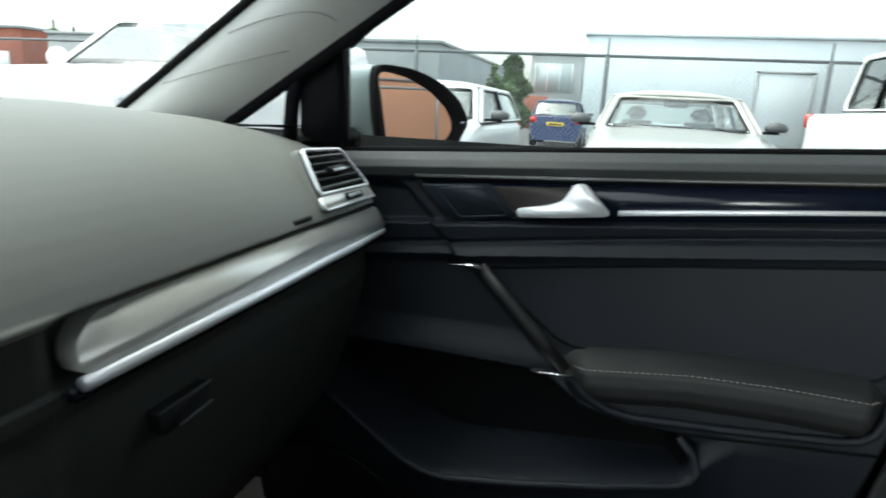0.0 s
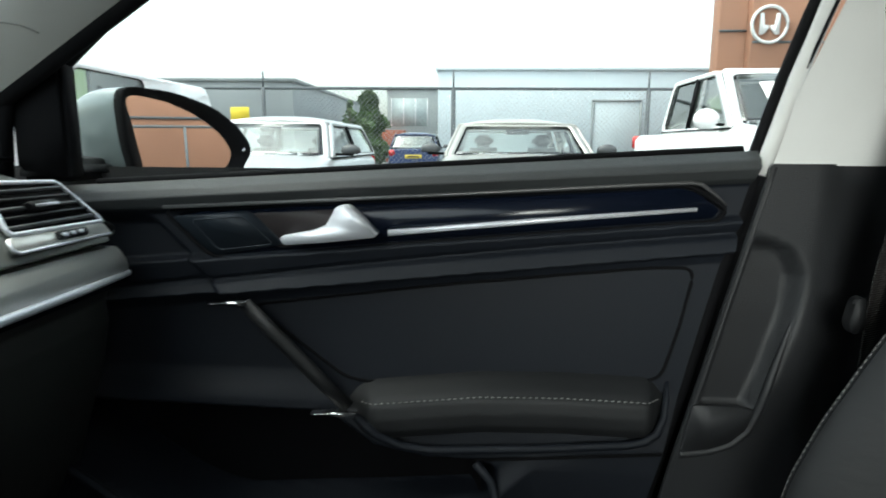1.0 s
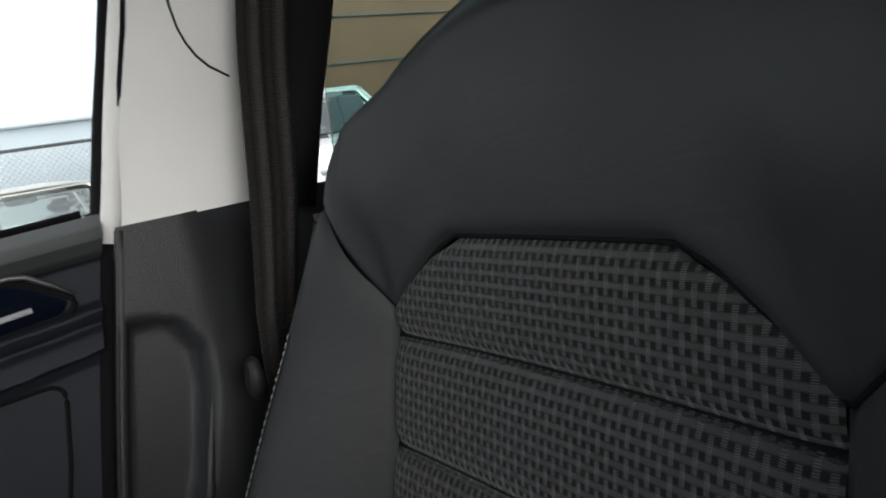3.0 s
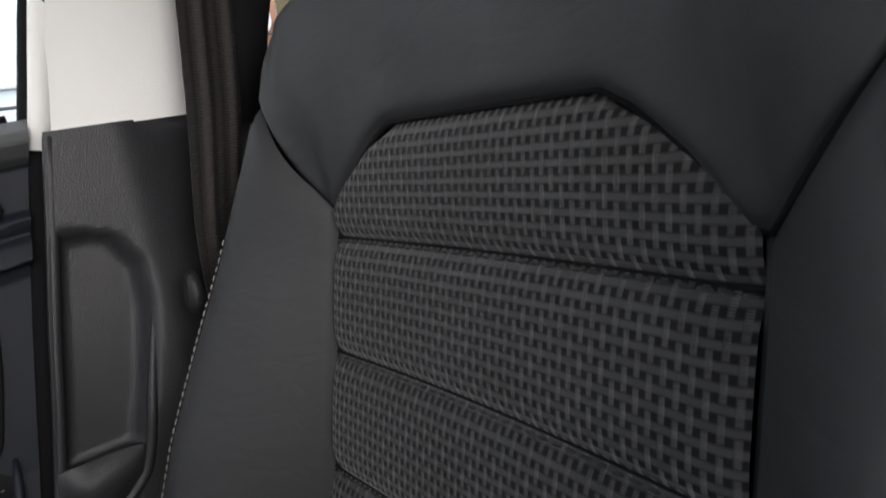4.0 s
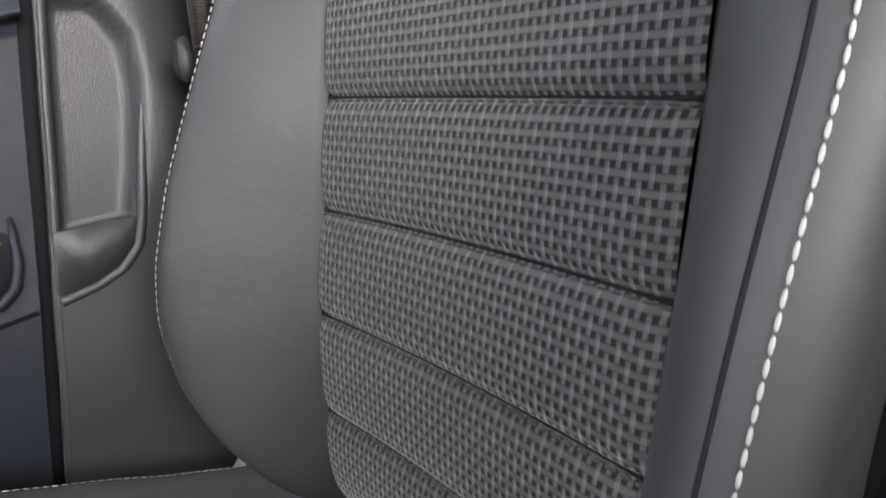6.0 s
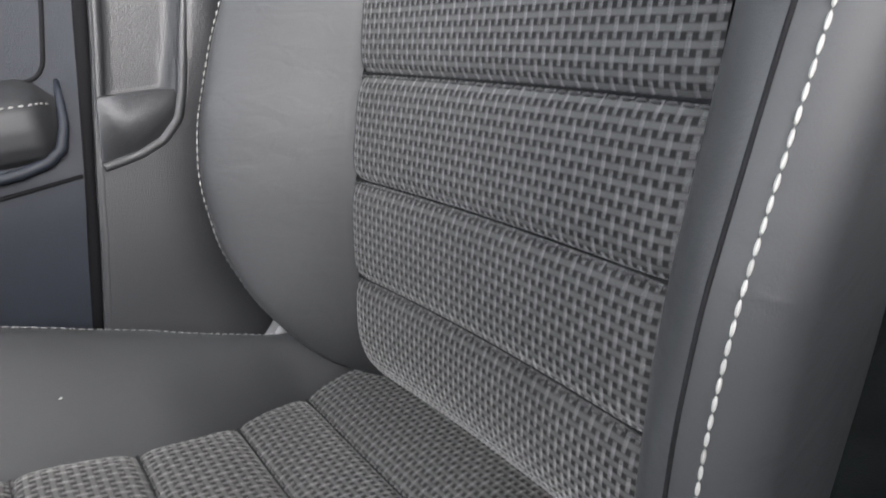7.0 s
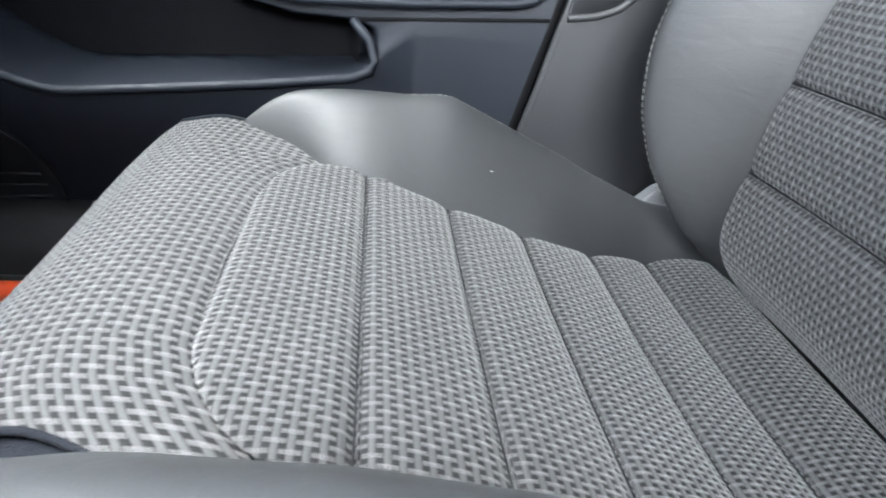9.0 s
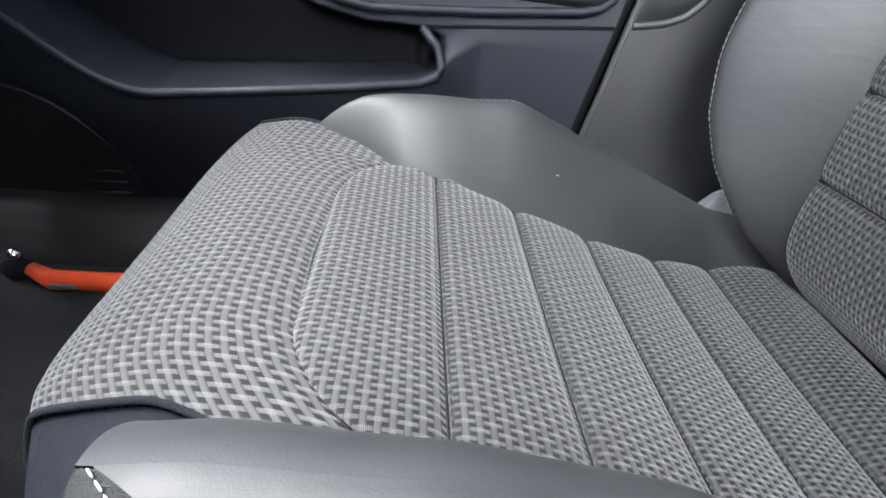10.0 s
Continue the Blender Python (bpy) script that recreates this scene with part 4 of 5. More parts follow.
patch("upper_cover", bp_upper, 30, 30, PILLAR, pillar, "light grey pillar cover")
seam_line = []
for y, z in ((-0.177, 1.240), (-0.1785, 1.222), (-0.182, 1.205), (-0.187, 1.192), (-0.194, 1.181), (-0.204, 1.171), (-0.222, 1.161)):
    v = (z - 1.042) / (1.37 - 1.042)
    y0 = float(np.interp(z, [1.043, 1.135, 1.203, 1.37], [-0.096, -0.122, -0.142, -0.182]))
    seam_line.append((bp_upper((y - y0) / (-0.252 - 0.05 * v - y0), v)[0] - 0.0002, y, z))
part("cover_seam", tube(seam_line, 0.0012, 6), HARD, pillar)
part("pillar_seal", tube([(0.728, -0.0945, 1.048), (0.726, -0.119, 1.13), (0.712, -0.143, 1.212), (0.69, -0.160, 1.29), (0.65, -0.175, 1.37)], 0.0022, 8), RUBBER, pillar, "black rubber seal")
part("door_gap_seal", tube([(0.752, 0.5 * (rear_edge(z) + pillar_edge(z)) - 0.001, z) for z in (0.36, 0.45, 0.555, 0.62, 0.685, 0.765, 0.86, 0.96, 1.04)], 0.0115, 8), RUBBER, pillar, "black rubber door seal")
part("rear_pillar_edge", tube([(0.725, -0.262, 1.03), (0.715, -0.283, 1.11), (0.695, -0.306, 1.20), (0.64, -0.335, 1.36)], 0.027, 12), RUBBER, pillar, "black rear window frame")

belt = thing("seat_belt", label="dark brown-grey seat belt webbing hanging beside the seat", category="seat belt")


def web(u, v):
    z = 1.36 - (1.36 - 0.50) * v
    yc = lerp(z, [0.50, 0.70, 0.893, 0.94, 1.043, 1.19, 1.36], [-0.185, -0.188, -0.192, -0.199, -0.2215, -0.2450, -0.274])
    hw = lerp(z, [0.50, 0.893, 0.95, 1.043, 1.19], [0.022, 0.022, 0.025, 0.028, 0.0285])
    a = 2 * u - 1
    return (0.655 + 0.0012 * math.cos(a * 4 * math.pi) * step(z, 0.85, 1.0) - 0.03 * step(z, 1.15, 1.36) + 0.012 * a, yc - hw * a, z)


patch("webbing", web, 36, 50, WEBBING, belt, thick=0.0014)
part("belt_stop", prism(rounded([(-0.166, 0.910), (-0.157, 0.906), (-0.152, 0.880), (-0.158, 0.868), (-0.170, 0.876)], 0.006), 0.640, 0.654, 0, 0.004), HARD, belt, "grey plastic belt stop")
part("belt_anchor", prism(rounded([(-0.075, 0.500), (-0.118, 0.541), (-0.160, 0.520), (-0.15, 0.46), (-0.09, 0.46)], 0.01), 0.585, 0.600, 0, 0.004), GREYPLASTIC, seat, "grey plastic anchor cover")

# ======== dashboard ========
def crest(x):
    return lerp(x, [-0.7, 0.29, 0.40, 0.476, 0.574, 0.647, 0.70, 0.78], [1.078, 1.071, 1.067, 1.062, 1.054, 1.043, 1.034, 1.02])


def dash_sec(x):
    c = crest(x)
    arc = [((1 - w) ** 2 * 0.87 + 2 * w * (1 - w) * 0.700 + w * w * 0.649, (1 - w) ** 2 * c + 2 * w * (1 - w) * (c - 0.006) + w * w * 0.9535) for w in [k / 16 for k in range(17)]]
    return [(1.20, c - 0.004), (1.0, c - 0.001)] + arc + [
            (0.656, 0.9505), (0.672, 0.9485), (0.660, 0.912), (0.652, 0.9085), (0.652, 0.899), (0.660, 0.885), (0.658, 0.860), (0.670, 0.80), (0.71, 0.68), (0.80, 0.55)]


def dash_fn(u, v):
    x = -0.72 + 1.425 * u
    sec = dash_sec(x)
    k = v * (len(sec) - 1)
    i = min(int(k), len(sec) - 2)
    f = k - i
    y, z = [sec[i][q] + (sec[i + 1][q] - sec[i][q]) * f for q in (0, 1)]
    if x < 0.185 and z < 0.955:
        e = 1 - step(x, 0.172, 0.190)
        yt = lerp(z, [0.55, 0.955], [0.70, 0.651])
        y += (min(y, yt) - y - 0.004) * e
    y += 0.05 * step(x, 0.66, 0.71) ** 2
    return (x, y, z)


dash = thing("dashboard", label="dark grey soft-grained dashboard with brushed trim strip", category="dashboard")
# below this cut the dash takes the shaded colour
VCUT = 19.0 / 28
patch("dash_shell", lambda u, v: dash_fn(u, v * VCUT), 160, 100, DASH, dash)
patch("dash_lower", lambda u, v: dash_fn(u, VCUT + v * (1 - VCUT)), 160, 60, DASHSHADE, dash, "lower dashboard and glovebox, light falloff put into its colour")
dt = prism(rounded([(0.189, 0.916), (0.193, 0.934), (0.215, 0.9475), (0.40, 0.9475), (0.693, 0.945), (0.697, 0.916)], 0.010), 0.6475, 0.664, 1, 0.003)
for v in dt.verts:
    v.co.y += (v.co.z - 0.916) * 0.42 - 0.006
part("decor_trim", dt, DASHTRIM, dash, "brushed grey decor trim")
part("chrome_strip", tube([(0.190, 0.6425, 0.9112), (0.40, 0.6412, 0.9112), (0.60, 0.6412, 0.9115), (0.694, 0.6440, 0.9120)], [0.0048, 0.0048, 0.0046, 0.0040], 12), SATIN, dash, "satin chrome dash strip")
part("trim_shadow_lip", prism(rounded([(0.186, 0.899), (0.188, 0.908), (0.698, 0.908), (0.698, 0.900)], 0.003), 0.647, 0.658, 1, 0.0015), GLOSS, dash, "gloss black lower edge")
part("glovebox_latch", prism(rounded([(0.262, 0.836), (0.256, 0.858), (0.318, 0.858), (0.318, 0.838)], 0.004), 0.650, 0.665, 1, 0.003), HARD, dash, "black glovebox latch")
part("latch_edge", tube([(0.258, 0.6495, 0.857), (0.318, 0.6495, 0.857)], 0.0012, 6), GREYPLASTIC, dash)
part("latch_edge", tube([(0.280, 0.6495, 0.837), (0.319, 0.6495, 0.839)], 0.0012, 6), GREYPLASTIC, dash)
# embossed mark as plain bars
for k in range(6):
    x = 0.462 + 0.0062 * k
    part("embossed_bar", box((x, 0.6505, 0.9575), (x + 0.0046, 0.657, 0.9625), 0.0006, 1), HARD, dash)
# side air vent
VO, VU = Vector((0.492, 0.6445, 0.955)), Vector((1, 0.055, -0.012)).normalized()
VV = Vector((0.0, 0.50, 0.87))
VV = (VV - VU * VV.dot(VU)).normalized()
VN = VU.cross(VV).normalized()
VN = VN if VN.y < 0 else -VN


def vp(u, v, d=0.0):
    return VO + VU * u + VV * v + VN * d


def vprism(poly, d0, d1, bevel=0.001):
    bm = bmesh.new()
    A = [bm.verts.new(vp(u, v, d0)) for u, v in poly]
    B = [bm.verts.new(vp(u, v, d1)) for u, v in poly]
    n = len(poly)
    bm.faces.new(A)
    bm.faces.new(B[::-1])
    for i in range(n):
        bm.faces.new((A[i], B[i], B[(i + 1) % n], A[(i + 1) % n]))
    if bevel:
        bmesh.ops.bevel(bm, geom=bm.edges[:], offset=bevel, segments=2, affect="EDGES", clamp_overlap=True)
    return bm


VENT = rounded([(0.042, 0.0835), (0.158, 0.0795), (0.212, 0.012), (0.205, 0.005), (0.030, 0.0075)], 0.008)
GRILLE = rounded([(0.046, 0.0795), (0.153, 0.0755), (0.191, 0.0225), (0.037, 0.0265)], 0.008)
part("vent_surround", vprism(VENT, -0.008, 0.0, 0.0005), DASH, dash)
part("vent_back", vprism(GRILLE, 0.0005, 0.0022, 0), RUBBER, dash)
part("vent_frame", tube([vp(u, v, 0.004) for u, v in GRILLE], 0.0024, 8, closed=True), SATIN, dash, "satin chrome vent frame")
part("vent_band", vprism(rounded([(0.034, 0.0245), (0.188, 0.0205), (0.193, 0.0075), (0.033, 0.0095)], 0.004), 0.0, 0.0045), DASHTRIM, dash, "brushed grey vent lower band")
part("vent_lower_edge", tube([vp(u, v, 0.0045) for u, v in ((0.031, 0.022), (0.030, 0.012), (0.036, 0.0078), (0.10, 0.0072), (0.19, 0.0062))], 0.0016, 8), SATIN, dash, "satin chrome vent edge")
part("vent_end", vprism(rounded([(0.192, 0.0215), (0.200, 0.0205), (0.209, 0.0105), (0.196, 0.0085)], 0.002), 0.0, 0.004), RUBBER, dash)
part("vent_switch", vprism(rounded([(0.098, 0.0205), (0.148, 0.0190), (0.146, 0.0105), (0.096, 0.0115)], 0.002), 0.004, 0.0075), HARD, dash, "black vent wheel")
for k in range(3):
    part("switch_mark", vprism([(0.103 + 0.014 * k, 0.0175), (0.112 + 0.014 * k, 0.0170), (0.111 + 0.014 * k, 0.0130), (0.104 + 0.014 * k, 0.0135)], 0.0074, 0.0082, 0), SATIN, dash)
for k in range(5):
    v = 0.031 + 0.0092 * k
    a, b = 0.040 + 0.0014 * k, 0.184 - 0.0064 * k
    part("vent_slat", vprism([(a, v), (b, v - 0.001), (b, v + 0.0026), (a, v + 0.0036)], 0.0015, 0.0055, 0.0008), GREYPLASTIC if k % 2 == 0 else HARD, dash)
part("vent_tab", vprism(rounded([(0.078, 0.054), (0.122, 0.054), (0.126, 0.046), (0.082, 0.046)], 0.002), 0.004, 0.011), HARD, dash, "vent direction tab")
part("vent_tab_trim", vprism(rounded([(0.086, 0.0500), (0.122, 0.0500), (0.124, 0.0470), (0.088, 0.0470)], 0.001), 0.0105, 0.012, 0), SATIN, dash)
# defroster slot at the dash corner
part("defroster_slot", prism([(0.60, 0.80), (0.69, 0.765), (0.70, 0.775), (0.61, 0.812)], crest(0.65) + 0.0005, crest(0.65) + 0.0025, 2, 0), RUBBER, dash)
for k in range(4):
    part("slot_rib", tube([(0.605 + 0.001 * k, 0.802 + 0.003 * k, crest(0.65) + 0.003), (0.695 + 0.001 * k, 0.768 + 0.003 * k, crest(0.68) + 0.003)], 0.0009, 5), HARD, dash)

# ======== A-pillar, shell, floor ========
def ap(u, v):
    f = Vector((0.655, 1.032, 1.045)).lerp(Vector((0.575, 0.455, 1.40)), v)
    r = Vector((0.700, 0.895, 1.038)).lerp(Vector((0.655, 0.315, 1.40)), v)
    p = f.lerp(r, u)
    p.x -= 0.022 * math.sin(u * math.pi)
    return tuple(p)


apill = thing("windscreen_pillar", label="light grey windscreen pillar cover", category="car trim")
patch("pillar_cover", ap, 24, 40, PILLAR, apill)
part("pillar_front_seal", tube([Vector(ap(0.0, i / 20)) + Vector((0, 0.004, 0)) for i in range(21)], 0.006, 8), RUBBER, apill, "black windscreen seal")
part("pillar_rear_seal", tube([Vector(ap(1.0, i / 20)) + Vector((0.006, -0.004, 0)) for i in range(21)], 0.010, 8), RUBBER, apill, "black door seal")
part("pillar_line", tube([ap(0.12 + 0.055 * i, 0.13 + 0.012 * i) for i in range(13)], 0.0010, 6), HEADLINER, apill)
part("pillar_line", tube([ap(0.16 + 0.055 * i, 0.31 + 0.020 * i - 0.0012 * i * i) for i in range(13)], 0.0010, 6), HEADLINER, apill)


def solid(name, lo, hi, material, label, bevel=0.01, category="car body"):
    return tagged(part(name, box(lo, hi, bevel), material), label, category, kind="structure")


def floor_fn(u, v):
    x, y = -0.70 + 1.37 * u, -1.9 + 3.15 * v
    z = 0.30 + 0.055 * step(x, 0.55, 0.60) + 0.10 * step(y, 0.85, 1.2)
    return (x, y, z)


tagged(patch("floor", floor_fn, 60, 40, CARPET, thick=0.01), "black carpeted car floor", "car floor", kind="structure")
solid("sill", (0.655, -0.9, 0.30), (0.80, 1.0, 0.426), SILLPLASTIC, "dark grey plastic door sill", 0.018)
# skin coloured black in place of body paint, as shade in the door gap
solid("wall_door_skin", (0.815, -0.40, 0.25), (0.835, 1.2, 1.03), RUBBER, "inside of the outer door skin, coloured black to darken the door gap", 0.008)
solid("wall_driver_rear", (-0.80, -1.9, 0.25), (-0.73, -0.35, 1.42), HARD, "dark rear driver side", 0.02)
# unseen wall added across the front of the driver window to block light
solid("wall_light_blocker", (-0.80, 0.42, 0.25), (-0.73, 1.2, 1.36), HARD, "unseen black wall closing the front of the driver window against light", 0.02)
solid("wall_driver_door", (-0.80, -0.36, 0.40), (-0.73, 0.80, 0.99), HARD, "black inside of the driver door", 0.03)
solid("wall_console", (-0.10, -0.75, 0.30), (0.10, 0.62, 0.575), HARD, "black centre console between the seats", 0.03)
solid("wall_driver_seat_base", (-0.60, -0.25, 0.30), (-0.12, 0.30, 0.52), HARD, "black driver seat cushion", 0.06)
solid("wall_driver_seat_back", (-0.60, -0.42, 0.45), (-0.12, -0.26, 1.10), HARD, "black driver seat backrest", 0.07)
solid("driver_sill", (-0.80, -0.36, 0.25), (-0.68, 0.80, 0.42), SILLPLASTIC, "dark grey driver door sill", 0.02)
solid("wall_rear_quarter", (0.735, -1.9, 0.25), (0.80, -0.30, 1.03), HARD, "black rear door panel", 0.02)
solid("wall_rear", (-0.80, -1.95, 0.25), (0.80, -1.88, 1.42), HARD, "black rear seat back and hatch", 0.02)
solid("wall_bulkhead", (-0.80, 1.20, 0.25), (0.80, 1.26, 1.04), HARD, "black bulkhead", 0.02)


def roof_fn(u, v):
    a, b = 2 * u - 1, v
    return (a * 0.72, -1.88 + 2.40 * b, 1.43 - 0.035 * a ** 4 - 0.05 * (2 * b - 1) ** 4)


tagged(patch("ceiling", roof_fn, 30, 30, HEADLINER, thick=0.03), "light grey car headliner", "car roof", kind="structure")
for sx in (-1, 1):
    for nm, a, b in (("rear_roof_pillar", (0.62, -1.55, 1.40), (0.72, -1.75, 1.0)),):
        tagged(part("trim", tube([(sx * a[0], a[1], a[2]), (sx * b[0], b[1], b[2])], 0.06, 10), HEADLINER), "light grey rear roof pillar", "car trim", kind="structure")
tagged(part("trim", tube([(-0.655, 1.0, 1.045), (-0.62, 0.55, 1.38)], 0.035, 10), HEADLINER), "light grey driver side windscreen pillar", "car trim", kind="structure")
tagged(part("trim", tube([(-0.71, -0.2, 1.03), (-0.63, -0.25, 1.40)], 0.05, 10), HEADLINER), "light grey driver side door pillar", "car trim", kind="structure")
tagged(part("window_1", prism([(-0.33, 1.03), (-1.15, 1.05), (-1.30, 1.33), (-0.36, 1.36)], 0.742, 0.745, 0, 0), TINT, None, smooth=False), "dark green tinted rear side window", "window", kind="structure")

# orange steering lock bar on the carpet beside the sill
lock = thing("steering_lock_bar", label="orange steering lock bar with a chrome end lying on the carpet", category="steering lock")
LB = [(0.613, 0.688, 0.378), (0.605, 0.662, 0.369), (0.604, 0.55, 0.3685), (0.603, 0.40, 0.3685)]
part("orange_sleeve", tube(LB, [0.0085, 0.0125, 0.0125, 0.0125], 14), ORANGE, lock)
part("end_cap", tube([(0.622, 0.722, 0.372), (0.619, 0.708, 0.373), (0.613, 0.688, 0.376)], [0.010, 0.0155, 0.0105], 14), RUBBER, lock)
kb = bmesh.new()
bmesh.ops.create_uvsphere(kb, u_segments=16, v_segments=10, radius=0.0095, matrix=Matrix.Translation((0.622, 0.708, 0.3905)))
part("chrome_knob", kb, CHROME, lock, "round chrome lock knob")
part("label_plate", box((0.5905, 0.626, 0.365), (0.5930, 0.658, 0.371), 0.0006, 1), GREYPLASTIC, lock)

# ======== outside: parking bays, fence, buildings ========
G0 = -0.05


def ground_fn(u, v):
    return (-600 + 1200 * u, -600 + 1200 * v, G0)


tagged(patch("ground", ground_fn, 8, 8, ASPHALT), "grey weathered asphalt car park", "asphalt", kind="structure")
tagged(patch("grass_verge", lambda u, v: (10.3 + 3.2 * u, -8 + 30 * v, G0 + 0.03 + 0.03 * math.sin(u * 3.14)), 20, 60, GRASS, thick=0.02), "short green grass verge behind the fence", "grass", kind="stuff")


def ring(name, outer, inner, place, material, parent, thick):
    """A frame between two outlines of as many corners."""
    n = len(outer)
    me = bpy.data.meshes.new(name)
    me.from_pydata([place(p) for p in outer] + [place(p) for p in inner], [], [(i, (i + 1) % n, n + (i + 1) % n, n + i) for i in range(n)])
    ob = finish(name, me, material, parent)
    md = ob.modifiers.new("thickness", "SOLIDIFY")
    md.thickness, md.offset = thick, 0
    return ob


def car(name, at, turn, L, W, H, paint, label, belt_z=0.92, hood=1.15, cowl=0.0, tail=0.0, slope=0.55, boxy=0.0, bed=0.0, closed=False):
    """A parked car: forward is +x. hood: length of the bonnet; slope: rake of the windscreen; bed: length of an open load bed."""
    c = thing(name, label=label, category="car", group="parked cars")
    w = W / 2
    x_front, x_rear = L / 2, -L / 2
    xw = x_front - hood
    xr = x_rear + bed + tail

    def top(x):
        if x > xw:
            k = (x - xw) / hood
            return belt_z + 0.02 - (0.14 if not boxy else 0.10) * k - 0.10 * max(0, k - 0.85) / 0.15
        if x < xr:
            return belt_z - (0.02 if bed else 0.04 * (xr - x) / max(0.05, tail))
        return belt_z

    def body(u, v):
        x = x_rear + L * u
        nose = 1 - 0.10 * max(0, (abs(2 * u - 1) - 0.80) / 0.20) ** 2
        ww, t = w * nose, top(x)
        sec = [(-0.86, 0.22), (-0.97, 0.40), (-1.0, 0.62), (-0.975, t - 0.07), (-0.90, t), (-0.45, t + 0.025), (0, t + 0.03), (0.45, t + 0.025), (0.90, t), (0.975, t - 0.07), (1.0, 0.62), (0.97, 0.40), (0.86, 0.22)]
        k = v * (len(sec) - 1)
        i = min(int(k), len(sec) - 2)
        f = k - i
        dip = -0.45 if (bed and x_rear + 0.06 < x < xr - 0.05 and 0.36 < v < 0.64) else 0
        return (x, ww * (sec[i][0] + (sec[i + 1][0] - sec[i][0]) * f), sec[i][1] + (sec[i + 1][1] - sec[i][1]) * f + dip)

    patch("body", body, 60, 36, paint, c)
    for e in (0, 1):
        bmf = bmesh.new()
        bmf.faces.new([bmf.verts.new(body(e, j / 36)) for j in range(37)])
        part("bumper", bmf, paint, c)
    wb, wr = w * 0.91, w * (0.74 if not boxy else 0.82)
    zr = H
    rake, rrake = slope * (H - belt_z) * 1.6, (0.5 if not boxy else 0.16) * (H - belt_z) * 1.4
    F0, F1, R1, R0 = (xw, belt_z + 0.01), (xw - rake, zr - 0.05), (xr + rrake, zr - 0.05), (xr, belt_z)

    def roof(u, v):
        x = F1[0] + 0.03 + (R1[0] - F1[0] - 0.06) * u
        a = 2 * v - 1
        return (x, a * (wr + 0.012), zr - 0.058 + (0.058 if boxy else 0.085) * (1 - abs(a) ** 3) * (1 - abs(2 * u - 1) ** 5 * 0.7))

    patch("roof", roof, 20, 20, paint, c, thick=0.02)
    xm = F1[0] + (R1[0] - F1[0]) * 0.42
    xb = xm - 0.02 if closed else R0[0] + 0.09
    xt = xm - 0.02 if closed else R1[0] + 0.06
    hgt = zr - 0.05 - belt_z
    for sy in (1, -1):
        def wall(p, sy=sy, off=0.0):
            k = (p[1] - belt_z) / hgt
            return (p[0], sy * (wb + (wr - wb) * k + 0.02 * math.sin(max(0.0, min(1.0, k)) * math.pi) + off), p[1])

        outer = rounded([(F0[0] + 0.02, belt_z), (F1[0] - 0.02, zr - 0.035), (R1[0] + 0.02, zr - 0.035), (R0[0] - 0.02, belt_z - 0.01)], 0.10, 6)
        inner = rounded([(F0[0] - 0.13, belt_z + 0.03), (F1[0] - 0.08, zr - 0.085), (xt, zr - 0.085), (xb, belt_z + 0.03)], 0.07, 6)
        ring("cabin_side", outer, inner, wall, paint, c, 0.03)
        q = bmesh.new()
        q.faces.new([q.verts.new(wall(p, off=-0.012)) for p in inner])
        part("side_window", q, CARSIDE, c, "tinted side window", smooth=False)
        part("window_edge", tube([wall(p, off=0.002) for p in inner], 0.010, 6, closed=True), RUBBER, c)
        if not closed:
            part("door_pillar", tube([wall((xm - 0.03, belt_z + 0.02)), wall((xm, zr - 0.07))], 0.03, 8), RUBBER, c)
        part("sill_trim", tube([(F0[0] - 0.02, sy * (wb + 0.015), belt_z + 0.005), (R0[0], sy * (wb + 0.015), belt_z + 0.005)], 0.008, 6), RUBBER, c)
        mb = bmesh.new()
        bmesh.ops.create_uvsphere(mb, u_segments=16, v_segments=10, radius=1, matrix=Matrix.Translation((xw - 0.22, sy * (w + 0.09), belt_z + 0.09)) @ Matrix.Diagonal((0.06, 0.11 if not boxy else 0.13, 0.065 if not boxy else 0.11, 1)))
        for v in mb.verts:
            v.co.z = max(v.co.z, belt_z + 0.055 if not boxy else belt_z + 0.0)
        part("door_mirror", mb, paint if boxy else GREYPLASTIC, c)
        part("mirror_arm", box((xw - 0.25, min(sy * wb, sy * (w + 0.12)), belt_z + 0.03), (xw - 0.18, max(sy * wb, sy * (w + 0.12)), belt_z + 0.058), 0.01, 1), RUBBER, c)
        hl = bmesh.new()
        bmesh.ops.create_uvsphere(hl, u_segments=14, v_segments=8, radius=1, matrix=Matrix.Translation((x_front - 0.10, sy * (w - 0.22), top(x_front - 0.1) - 0.13)) @ Matrix.Diagonal((0.10, 0.17, 0.07, 1)))
        part("headlight", hl, HEADLAMP, c, "clear headlight")
        tl = box((x_rear - 0.01, min(sy * (w - 0.06), sy * (w - 0.26)), belt_z - 0.22), (x_rear + 0.05, max(sy * (w - 0.06), sy * (w - 0.26)), belt_z - 0.02), 0.02, 2)
        part("tail_light", tl, TAILRED, c, "red tail light")
        for xa in (x_front - 0.85, x_rear + 0.80):
            ty = tube([(xa, sy * (w - 0.20), 0.32), (xa, sy * (w + 0.005), 0.32)], 0.32, 24)
            wh = part("wheel", ty, RUBBER, c, "black tyre on grey rim")
            part("rim", tube([(xa, sy * (w - 0.10), 0.32), (xa, sy * (w + 0.012), 0.32)], 0.20, 16), SATIN, wh)
        part("seat_back", box((xm + 0.05, sy * 0.36 - 0.22, 0.5), (xm + 0.17, sy * 0.36 + 0.22, belt_z + 0.10), 0.05, 3), CABIN, c)
